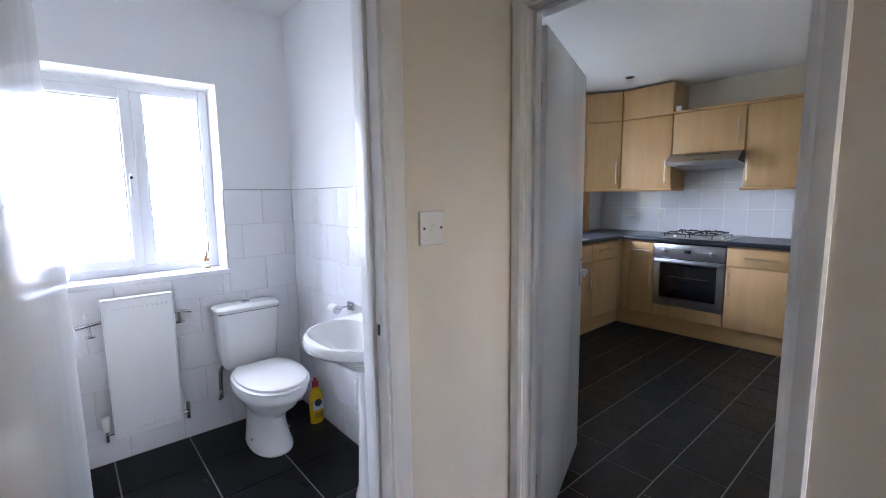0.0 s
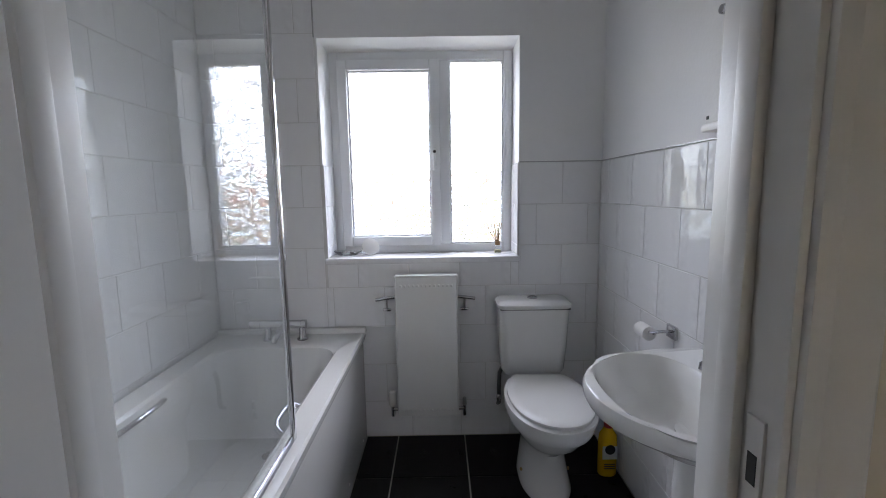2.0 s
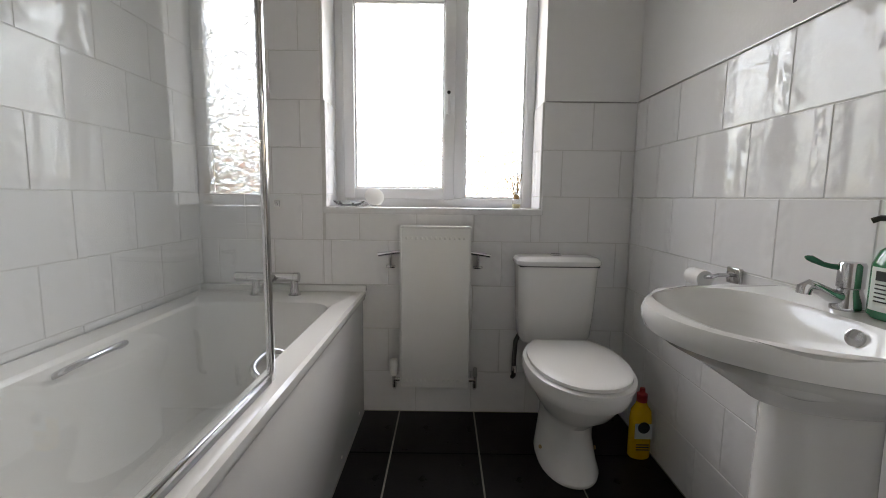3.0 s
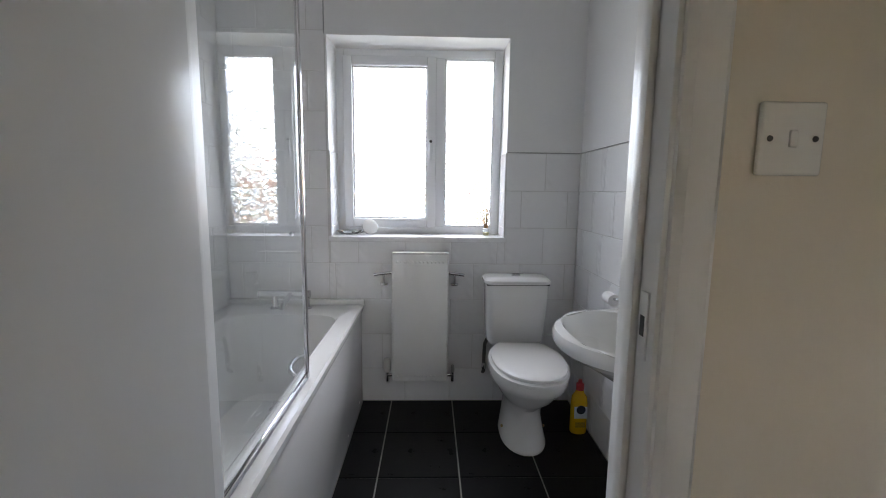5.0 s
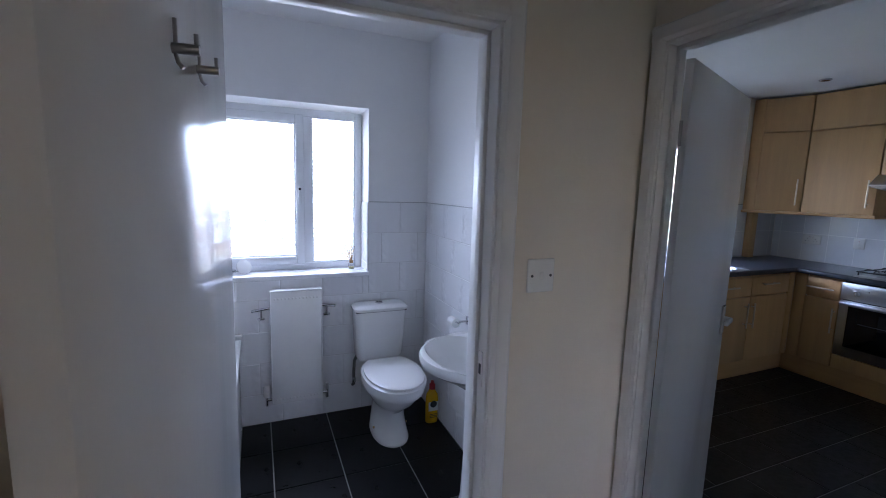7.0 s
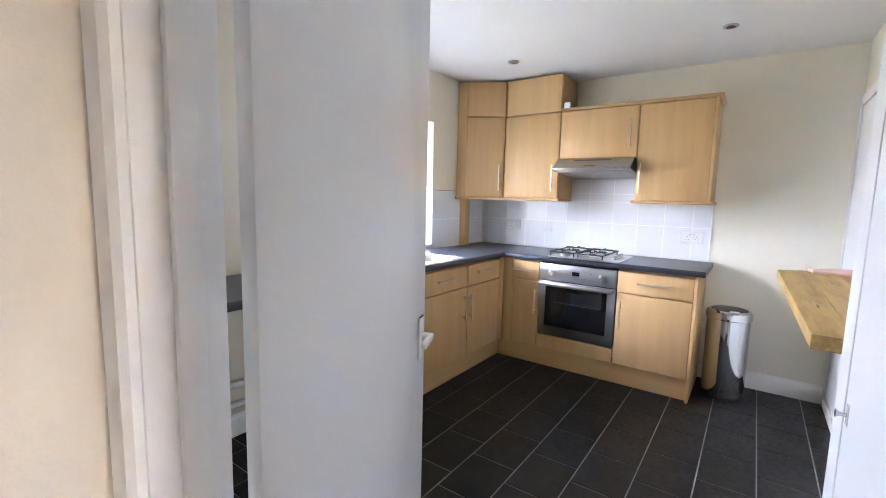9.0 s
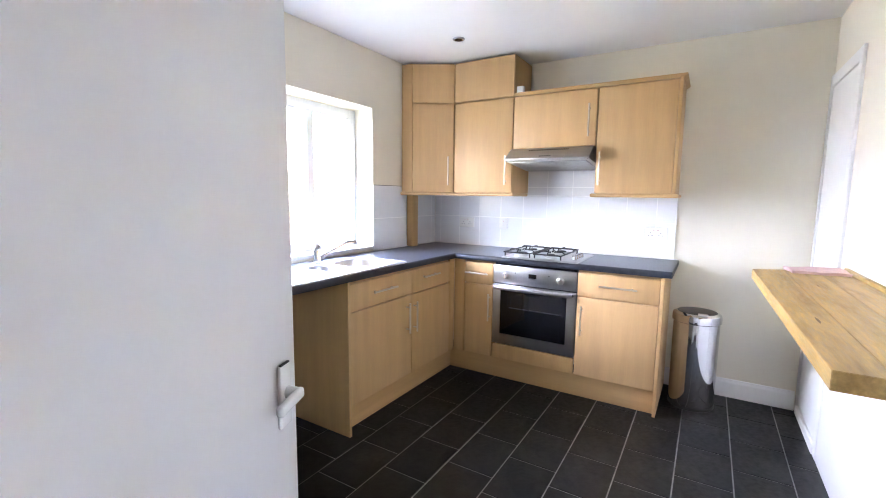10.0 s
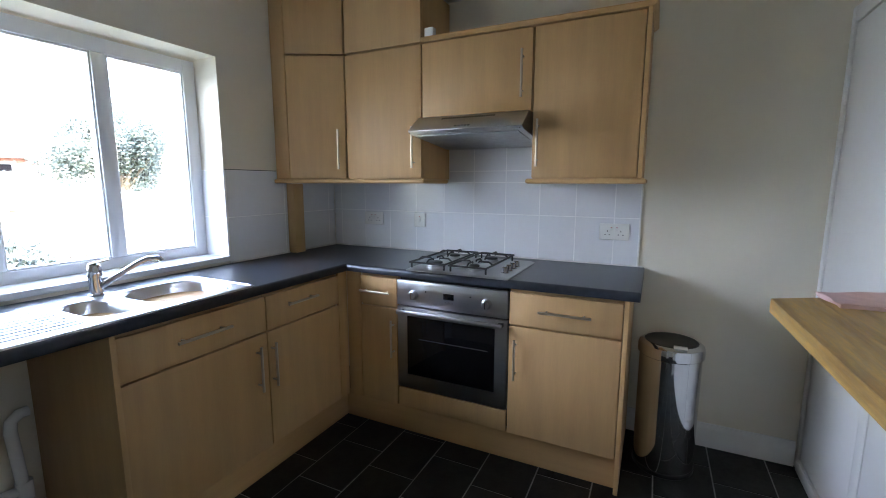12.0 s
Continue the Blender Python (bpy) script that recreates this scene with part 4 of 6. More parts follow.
def mirror_cabinet():
    t = thing("mirror_cabinet", (1.06, 1.42, 1.39), "white framed mirror cabinet above the basin", "cabinet")
    x0, y0, y1, z0, z1 = 0.995, 1.15, 1.665, 1.392, 1.98
    part("body", rbox(x0 + 0.018, y0, z0, 1.124, y1, z1, 0.002), M_SATIN, t)
    door = part("door_frame", rbox(x0, y1 - 0.045, z0 + 0.004, x0 + 0.016, y1, z1, 0.003), M_SATIN, t)
    part("door_frame", rbox(x0, y0, z0 + 0.004, x0 + 0.016, y0 + 0.045, z1, 0.003), M_SATIN, t)
    part("door_frame", rbox(x0, y0 + 0.045, z0 + 0.004, x0 + 0.016, y1 - 0.045, z0 + 0.05, 0.003), M_SATIN, t)
    part("door_frame", rbox(x0, y0 + 0.045, z1 - 0.05, x0 + 0.016, y1 - 0.045, z1, 0.003), M_SATIN, t)
    part("mirror", rbox(x0 + 0.007, y0 + 0.045, z0 + 0.05, x0 + 0.012, y1 - 0.045, z1 - 0.05, 0.0005, 1), M_MIRROR, t, "mirror glass")
    disc(t, "knob", (x0 + 0.001, y1 - 0.022, 1.625), (-1, 0, 0), 0.011, 0.02, M_CHROME, "chrome knob")
    part("bottom_shelf", rbox(0.985, 1.13, 1.370, 1.124, 1.708, 1.388, 0.004), M_SATIN, t)


mirror_cabinet()


def tumbler_bracket():
    t = thing("wall_bracket", (1.12, 1.59, 1.15), "small chrome bracket screwed to the tiles", "bracket")
    bar_tube(t, "arm", [(1.124, 1.61, 1.203), (1.095, 1.59, 1.203)], 0.003, M_CHROME)
    bar_tube(t, "rod", [(1.095, 1.59, 1.203), (1.098, 1.594, 1.153)], 0.003, M_CHROME)
    bar_tube(t, "arm", [(1.124, 1.62, 1.153), (1.098, 1.592, 1.153)], 0.003, M_CHROME)


tumbler_bracket()
solid("wall_plug", rbox(1.1305, 1.922, 1.434, 1.1335, 1.932, 1.444, 0.001, 1), M_INK_SHADE, "dark screw hole in the white wall", "screw hole")


def sill_things():
    t = thing("scrubbing_brush", (0.0, 2.83, 0.925), "round white and chrome bath brush lying on the window sill", "brush")
    bm = bmesh.new()
    lathe(bm, [(0.008, -0.022), (0.018, -0.020), (0.040, -0.006), (0.044, 0.0), (0.044, 0.006), (0.038, 0.009), (0.01, 0.010)], 32)
    bm.transform(Matrix.Translation((0.0, 2.835, 0.968)) @ Matrix.Rotation(radians(38), 4, "Y") @ Matrix.Rotation(radians(55), 4, "X"))
    part("head", bm, M_SEAT, t)
    bar_tube(t, "stem", [(-0.01, 2.84, 0.955), (-0.03, 2.845, 0.938), (-0.05, 2.85, 0.934)], [0.010, 0.009, 0.008], M_CHROME)
    d = thing("soap_dish", (-0.115, 2.83, 0.925), "clear glass leaf-shaped dish on the window sill", "dish")
    bm = bmesh.new()
    loft(bm, [oval(-0.115, 2.835, 0.926 + h, a, b, b, 28) for h, a, b in ((0, 0.035, 0.02), (0.004, 0.05, 0.03), (0.022, 0.072, 0.042), (0.024, 0.072, 0.042), (0.010, 0.052, 0.030), (0.007, 0.03, 0.018))])
    ob = part("bowl", bm, M_SCREEN, d)
    r = thing("reed_diffuser", (0.648, 2.85, 0.925), "small glass reed diffuser on the window sill", "diffuser")
    part("bottle", rbox(0.630, 2.833, 0.926, 0.666, 2.869, 0.966, 0.005), M_SCREEN, r)
    part("oil", rbox(0.634, 2.837, 0.929, 0.662, 2.865, 0.944, 0.003), material("pale_oil", (0.75, 0.66, 0.35), 0.1), r)
    bm = bmesh.new()
    lathe(bm, [(0.013, 0.966), (0.013, 0.984), (0.008, 0.986)], 20, (0.648, 2.851, 0))
    part("cap", bm, M_REED, r, "wooden collar")
    for dx, dy in ((-0.052, 0.01), (-0.034, -0.012), (0.004, 0.014), (0.010, 0.0), (-0.018, 0.0), (0.018, -0.012)):
        bar_tube(r, "reed", [(0.648 + dx * 0.15, 2.851 + dy * 0.15, 0.982), (0.648 + dx, 2.851 + dy, 1.090 - abs(dx) * 0.6)], 0.0022, M_REED, n=6)
    p = thing("tile_hook", (-0.403, 2.731, 0.935), "small chrome adhesive hook on the tiles", "hook")
    part("plate", rbox(-0.415, 2.727, 0.922, -0.391, 2.733, 0.950, 0.003), M_CHROME, p)
    disc(p, "peg", (-0.403, 2.728, 0.934), (0, -1, 0), 0.006, 0.014, M_CHROME)


sill_things()


# ---- hall ----
def light_switch(name, m, w, h, label, rockers=1, rocker_mat=None):
    """A moulded plate in the plane of m (u, v, out), with its rockers and screws."""
    t = thing(name, tuple(m.translation), label, "switch")
    part("plate", rbox(-w / 2, -h / 2, 0, w / 2, h / 2, 0.009, 0.004, 3, m), M_PLASTIC, t)
    for k in range(rockers):
        u = (k - (rockers - 1) / 2) * 0.028
        part("rocker", rbox(u - 0.0055, -0.011, 0.0085, u + 0.0055, 0.011, 0.0125, 0.002, 2, m), M_PLASTIC, t)
    for u in (-0.0302, 0.0302):
        bm = bmesh.new()
        tube(bm, [(u, 0, 0.0085), (u, 0, 0.0105)], [0.0042, 0.0035], 14)
        bm.transform(m)
        part("screw", bm, M_RUBBER, t)
    return t


light_switch("light_switch", plane_frame((0.803, HY, 1.241), (1, 0, 0), (0, 0, 1)), 0.087, 0.094, "white single light switch on the hall wall")


# ---- kitchen: base units ----
FX, FY = 4.238, 2.150       # door faces of the cooker run and of the window run
SIDE = plane_frame((FX, 0, 0), (0, -1, 0), (0, 0, 1))       # u = -y, v = z, out towards -x
FRONT = plane_frame((0, FY, 0), (1, 0, 0), (0, 0, 1))       # u = x, v = z, out towards -y


def bar_handle(parent, m, u0, v0, u1, v1):
    """A round bar handle on two posts, in the plane of m."""
    bm = bmesh.new()
    tube(bm, [(u0, v0, 0.030), (u1, v1, 0.030)], 0.0058, 14)
    bm.transform(m)
    h = part("handle", bm, M_NICKEL, parent, "satin metal bar handle")
    for k in (0.14, 0.86):
        u, v = u0 + (u1 - u0) * k, v0 + (v1 - v0) * k
        bm = bmesh.new()
        tube(bm, [(u, v, 0.0), (u, v, 0.028)], 0.0042, 10)
        bm.transform(m)
        part("post", bm, M_NICKEL, h)


def front_panel(parent, name, m, u0, u1, v0, v1, thick=0.018, gap=0.0028, mat=None):
    return part(name, rbox(u0 + gap, v0 + gap, -thick, u1 - gap, v1 - gap, 0, 0.0018, 2, m), mat or M_BEECH, parent)


def base_unit(m, u0, u1, depth, label, handle_d, handle_v, drawer=True, vx=None):
    """A carcass with a drawer over a door; m is the plane of its fronts."""
    at = m @ Vector(((u0 + u1) / 2, 0, -0.2))
    t = thing("base_cabinet", (at.x, at.y, 0), label, "cabinet", "beech kitchen units")
    part("carcass", rbox(u0 + 0.001, 0.155, -depth, u1 - 0.001, 0.862, -0.0195, 0.001, 1, m), M_BEECH, t)
    dr = front_panel(t, "drawer_front", m, u0, u1, 0.694, 0.850)
    bar_handle(dr, m, *handle_d)
    do = front_panel(t, "door", m, u0, u1, 0.157, 0.690)
    bar_handle(do, m, *handle_v)
    return t


base_unit(FRONT, 3.092, 3.682, 0.53, "beech base unit under the sink with a drawer and a door", (3.276, 0.778, 3.492, 0.778), (3.622, 0.445, 3.622, 0.645))
base_unit(FRONT, 3.682, 4.165, 0.53, "beech corner base unit with a drawer and a door", (3.788, 0.790, 3.980, 0.790), (3.702, 0.440, 3.702, 0.640))
base_unit(SIDE, -2.062, -1.832, 0.56, "narrow beech base unit beside the oven", (-2.045, 0.772, -1.862, 0.772), (-1.852, 0.430, -1.852, 0.630))
base_unit(SIDE, -1.232, -0.748, 0.56, "beech base unit beside the oven with a drawer and a door", (-1.092, 0.775, -0.870, 0.775), (-1.195, 0.440, -1.195, 0.632))


def loose_panel(name, bm, label, category="panel", mat=None):
    return solid(name, bm, mat or M_BEECH, label, category)


loose_panel("end_panel", rbox(4.230, 0.728, 0.0, 4.822, 0.746, 0.866, 0.002), "beech end panel of the cooker run reaching the floor")
loose_panel("end_panel", rbox(3.072, 2.130, 0.0, 3.090, 2.695, 0.866, 0.002), "beech end panel beside the empty appliance space")
loose_panel("corner_post", rbox(4.167, 2.150, 0.155, 4.238, 2.168, 0.862, 0.002), "beech corner filler between the two runs")
loose_panel("corner_post", rbox(4.238, 2.064, 0.155, 4.256, 2.150, 0.862, 0.002), "beech corner filler beside the narrow unit")
loose_panel("plinth", rbox(3.090, 2.200, 0.0, 4.290, 2.216, 0.153, 0.002), "beech plinth under the sink run", "plinth", M_BEECHH)
loose_panel("plinth", rbox(4.276, 0.747, 0.0, 4.292, 2.199, 0.153, 0.002), "beech plinth under the cooker run", "plinth", M_BEECHH)


def worktop():
    t = thing("worktop", (4.2, 2.4, 0.867), "dark slate laminate L-shaped worktop with a rounded front edge", "worktop")
    z0, z1, nose = 0.8665, 0.905, 0.018
    fy, fx = 2.127 + nose, 4.212 + nose
    sink = (2.73, 3.61, 2.165, 2.535)
    hob = (4.235, 4.665, 1.265, 1.730)
    for b in ((1.252, fy, sink[0], 2.699), (sink[0], fy, sink[1], sink[2]), (sink[0], sink[3], sink[1], 2.699), (sink[1], fy, 4.819, 2.699),
              (fx, hob[3], 4.819, fy), (fx, hob[2], hob[0], hob[3]), (hob[1], hob[2], 4.819, hob[3]), (fx, 0.692, 4.819, hob[2])):
        bm = bmesh.new()
        box(bm, b[0], b[1], z0, b[2], b[3], z1)
        part("slab", bm, M_WORKTOP, t, smooth=False)
    prof = [(0, z1), (-0.006, z1 - 0.0006), (-0.012, z1 - 0.004), (-0.0165, z1 - 0.010), (-nose, z1 - 0.018), (-nose, z0 + 0.008), (-0.014, z0 + 0.001), (0, z0)]
    bm = bmesh.new()
    loft(bm, [[(1.252, fy + v, z) for v, z in prof], [(fx + 0.0, fy + v, z) for v, z in prof]])
    part("front_edge", bm, M_WORKTOP, t)
    bm = bmesh.new()
    loft(bm, [[(fx + v, 0.692, z) for v, z in prof], [(fx + v, fy - nose * 0.0, z) for v, z in prof]])
    part("front_edge", bm, M_WORKTOP, t)
    part("end_strip", rbox(4.215, 0.6895, z0 + 0.002, 4.819, 0.6918, z1 - 0.002, 0.0006, 1), M_BLACK, t)
    part("sealant", rbox(4.811, 0.70, 0.9052, 4.8195, 2.699, 0.912, 0.002), M_PLASTIC, t, "white sealant bead")
    part("sealant", rbox(3.96, 2.691, 0.9052, 4.811, 2.6995, 0.912, 0.002), M_PLASTIC, t, "white sealant bead")


worktop()


def sink():
    t = thing("sink", (3.2, 2.34, 0.905), "stainless steel bowl-and-a-half sink with a ribbed drainer", "sink")
    z = 0.9055
    x0, x1, y0, y1 = 2.70, 3.632, 2.147, 2.552
    n = 8

    def bowl(name, a0, a1, b0, b1, depth, r):
        bm = bmesh.new()
        loft(bm, [rrect(a0, a1, b0, b1, z + 0.0045, r, n), rrect(a0 + 0.006, a1 - 0.006, b0 + 0.006, b1 - 0.006, z - 0.004, r, n), rrect(a0 + 0.012, a1 - 0.012, b0 + 0.012, b1 - 0.012, z - depth * 0.8, r, n),
                  rrect(a0 + 0.04, a1 - 0.04, b0 + 0.04, b1 - 0.04, z - depth, r * 0.7, n)], False, True)
        part(name, bm, M_SINK, t)
        disc(t, "waste", ((a0 + a1) / 2, (b0 + b1) / 2, z - depth), (0, 0, 1), 0.03, 0.003, M_CHROME)

    bowl("main_bowl", 3.275, 3.606, 2.178, 2.528, 0.15, 0.125)
    bowl("half_bowl", 3.080, 3.240, 2.215, 2.495, 0.09, 0.07)
    # deck round the bowls
    bm = bmesh.new()
    h = 0.0045
    cells = [(x0, 3.080, y0, y1), (3.080, 3.240, y0, 2.215), (3.080, 3.240, 2.495, y1), (3.240, 3.275, y0, y1), (3.275, 3.606, y0, 2.178), (3.275, 3.606, 2.528, y1), (3.606, x1, y0, y1)]
    for a, b, c, d in cells:
        v = [bm.verts.new(p) for p in ((a, c, z + h), (b, c, z + h), (b, d, z + h), (a, d, z + h))]
        bm.faces.new(v)
    # the corners between square cut-outs and rounded bowls
    for a0, a1, b0, b1, r in ((3.275, 3.606, 2.178, 2.528, 0.125), (3.080, 3.240, 2.215, 2.495, 0.07)):
        for cx, cy, qx, qy, s in ((a1 - r, b1 - r, a1, b1, 0), (a0 + r, b1 - r, a0, b1, 90), (a0 + r, b0 + r, a0, b0, 180), (a1 - r, b0 + r, a1, b0, 270)):
            pts = [bm.verts.new((cx + r * math.cos(radians(s + 90 * k / n)), cy + r * math.sin(radians(s + 90 * k / n)), z + h)) for k in range(n + 1)]
            q = bm.verts.new((qx, qy, z + h))
            for p, w in zip(pts, pts[1:]):
                bm.faces.new((q, w, p))
    part("deck", bm, M_SINK, t, smooth=False)
    bm = bmesh.new()
    rim0 = rrect(x0 - 0.004, x1 + 0.004, y0 - 0.004, y1 + 0.004, z - 0.001, 0.03, n)
    loft(bm, [rim0, rrect(x0 - 0.002, x1 + 0.002, y0 - 0.002, y1 + 0.002, z + 0.006, 0.03, n), rrect(x0 + 0.006, x1 - 0.006, y0 + 0.006, y1 - 0.006, z + 0.0075, 0.026, n), rrect(x0 + 0.012, x1 - 0.012, y0 + 0.012, y1 - 0.012, z + 0.004, 0.02, n)], False, False)
    part("rim", bm, M_SINK, t)
    for k in range(9):
        y = 2.205 + k * 0.034
        part("drainer_rib", rbox(2.745 + 0.02 * (k % 2), y, z + 0.002, 3.05, y + 0.014, z + 0.0078, 0.003), M_SINK, t)


sink()


def sink_tap():
    t = thing("kitchen_tap", (3.245, 2.54, 0.91), "chrome single-lever kitchen mixer tap behind the sink", "tap")
    bm = bmesh.new()
    lathe(bm, [(0.027, 0), (0.027, 0.005), (0.022, 0.010), (0.021, 0.07), (0.024, 0.075), (0.024, 0.105), (0.019, 0.118), (0.006, 0.122)], 28, (3.25, 2.550, 0.909))
    part("body", bm, M_CHROME, t)
    bar_tube(t, "spout", [(3.262, 2.535, 0.945), (3.300, 2.490, 0.985), (3.345, 2.435, 1.030), (3.365, 2.412, 1.044), (3.392, 2.380, 1.046), (3.397, 2.374, 1.034)], [0.011, 0.0105, 0.010, 0.010, 0.010, 0.010], M_CHROME)
    bm = rbox(-0.010, -0.055, 0.0, 0.010, 0.012, 0.007, 0.003, 2, Matrix.Translation((3.245, 2.550, 1.028)) @ Matrix.Rotation(radians(60), 4, "Z") @ Matrix.Rotation(radians(-14), 4, "X"))
    part("lever", bm, M_CHROME, t)


sink_tap()


def oven():
    t = thing("oven", (4.24, 1.53, 0.27), "built-in stainless steel electric oven with a black glass door", "oven")
    y0, y1 = 1.237, 1.827
    U = lambda a, b, c, d, o0, o1, r=0.003: rbox(-b, c, o0, -a, d, o1, r, 2, SIDE)
    part("body", rbox(-y1 + 0.004, 0.272, -0.55, -y0 - 0.004, 0.858, -0.021, 0.002, 1, SIDE), M_BLACK, t)
    part("control_panel", U(y0, y1, 0.716, 0.846, -0.02, 0.004), M_STEEL, t)
    door = part("door", U(y0, y1, 0.272, 0.708, -0.02, 0.004), M_STEEL, t, "steel oven door")
    part("door_glass", U(1.296, 1.768, 0.350, 0.672, 0.0015, 0.0052, 0.001), M_OVENGLASS, door, "black glass")
    part("shelf_line", U(1.33, 1.70, 0.545, 0.549, 0.0045, 0.0056, 0.0004), M_RUBBER, door)
    part("handle", U(1.250, 1.812, 0.676, 0.700, 0.030, 0.046, 0.006), M_STEEL, door, "flat steel bar handle")
    for y in (1.265, 1.797):
        part("handle_post", U(y - 0.012, y + 0.012, 0.680, 0.697, 0.002, 0.036, 0.003), M_BLACK, door)
    for y in (1.730, 1.338):
        bm = bmesh.new()
        lathe(bm, [(0.025, 0.0), (0.025, 0.004), (0.021, 0.007), (0.019, 0.024), (0.016, 0.027)], 28)
        bm.transform(SIDE @ Matrix.Translation((-y, 0.776, 0.003)))
        k = part("knob", bm, M_STEEL, t, "steel control knob")
        part("pointer", rbox(-0.0025, -0.018, 0.024, 0.0025, 0.018, 0.0295, 0.001, 1, SIDE @ Matrix.Translation((-y, 0.776, 0.003))), M_CHROME, k)
    part("clock_display", U(1.507, 1.563, 0.772, 0.802, 0.003, 0.0052, 0.001), M_OVENGLASS, t, "small black clock display")
    for y in (1.552, 1.535, 1.518):
        bm = bmesh.new()
        tube(bm, [(-y, 0.756, 0.003), (-y, 0.756, 0.009)], 0.0055, 12)
        bm.transform(SIDE)
        part("button", bm, M_STEEL, t)
    for y in (1.66, 1.42):
        disc(t, "pilot_light", (FX - 0.003, y, 0.80), (-1, 0, 0), 0.004, 0.003, M_BLACK)
    front_panel(t, "lower_panel", SIDE, -1.830, -1.234, 0.157, 0.268)


oven()


def hob():
    t = thing("gas_hob", (4.45, 1.50, 0.905), "stainless four-burner gas hob with black pan supports", "hob")
    x0, x1, y0, y1, z = 4.205, 4.700, 1.232, 1.760, 0.9055
    bm = bmesh.new()
    loft(bm, [rrect(x0, x1, y0, y1, z, 0.012, 4), rrect(x0, x1, y0, y1, z + 0.004, 0.012, 4), rrect(x0 + 0.012, x1 - 0.012, y0 + 0.012, y1 - 0.012, z + 0.010, 0.02, 4), rrect(x0 + 0.03, x1 - 0.03, y0 + 0.03, y1 - 0.03, z + 0.008, 0.02, 4)])
    part("tray", bm, M_STEEL, t)
    spots = ((4.33, 1.655, 0.045), (4.575, 1.655, 0.034), (4.33, 1.440, 0.030), (4.575, 1.440, 0.040))
    for bx, by, r in spots:
        bm = bmesh.new()
        lathe(bm, [(r * 1.25, 0.008), (r * 1.25, 0.012), (r, 0.016), (r, 0.024), (r * 0.9, 0.026)], 28, (bx, by, z))
        b = part("burner", bm, M_STEEL, t)
        bm = bmesh.new()
        lathe(bm, [(r * 0.85, 0.026), (r * 0.85, 0.032), (r * 0.7, 0.035)], 28, (bx, by, z))
        part("burner_cap", bm, M_IRON, b, "black burner cap")
    for cy in (1.655, 1.440):
        g = bar_tube(t, "pan_support", [(4.235, cy - 0.095, z + 0.038), (4.235, cy + 0.095, z + 0.038), (4.675, cy + 0.095, z + 0.038), (4.675, cy - 0.095, z + 0.038), (4.235, cy - 0.095, z + 0.038)], 0.005, M_IRON, "black wire pan support", 8)
        for bx in (4.33, 4.575):
            for dx, dy in ((1, 0), (-1, 0), (0, 1), (0, -1)):
                far = 0.095 if dy else 0.098
                bar_tube(g, "finger", [(bx + dx * far, cy + dy * far, z + 0.038), (bx + dx * 0.075, cy + dy * 0.075, z + 0.052), (bx + dx * 0.025, cy + dy * 0.025, z + 0.052), (bx + dx * 0.022, cy + dy * 0.022, z + 0.046)], 0.0045, M_IRON, n=8)
        for bx in (4.245, 4.665):
            for by in (cy - 0.09, cy + 0.09):
                bar_tube(g, "foot", [(bx, by, z + 0.006), (bx, by, z + 0.038)], 0.005, M_IRON, n=8)
    for k in range(4):
        bm = bmesh.new()
        lathe(bm, [(0.020, 0.006), (0.020, 0.010), (0.0165, 0.012), (0.0145, 0.032), (0.012, 0.034)], 24, (4.33 + k * 0.062, 1.283, z))
        kn = part("knob", bm, M_CHROME, t, "chrome control knob")
        part("grip", rbox(4.326 + k * 0.062, 1.270, z + 0.030, 4.334 + k * 0.062, 1.296, z + 0.038, 0.002), M_CHROME, kn)


hob()

# ---- kitchen: wall units ----
WX = 4.470
WALLP = plane_frame((WX, 0, 0), (0, -1, 0), (0, 0, 1))


def wall_unit(u0, u1, v0, v1, label, handle, top=False):
    at = WALLP @ Vector(((u0 + u1) / 2, v0, -0.15))
    t = thing("wall_cabinet", tuple(at), label, "cabinet", "beech kitchen units")
    part("carcass", rbox(u0 + 0.001, v0, -0.350, u1 - 0.001, v1, -0.020, 0.001, 1, WALLP), M_BEECH, t)
    do = front_panel(t, "door", WALLP, u0, u1, v0 + 0.002, v1 - 0.002)
    if handle:
        bar_handle(do, WALLP, *handle)
    if top:
        front_panel(t, "top_panel", WALLP, u0, u1, v1 + 0.003, 2.353)
        part("top_box", rbox(u0 + 0.001, v1 + 0.003, -0.350, u1 - 0.001, 2.353, -0.020, 0.001, 1, WALLP), M_BEECH, t)
    return t


wall_unit(-2.305, -1.808, 1.358, 2.052, "tall beech wall cabinet with a boxed top", (-1.853, 1.415, -1.853, 1.632), True)
wall_unit(-1.804, -1.215, 1.674, 2.052, "short beech cabinet over the cooker hood", (-1.262, 1.735, -1.262, 1.950))
wall_unit(-1.211, -0.742, 1.358, 2.052, "beech wall cabinet at the end of the run", (-1.181, 1.413, -1.181, 1.631))
loose_panel("end_panel", rbox(4.462, 0.722, 1.356, 4.822, 0.740, 2.054, 0.002), "beech end panel of the wall cabinets")


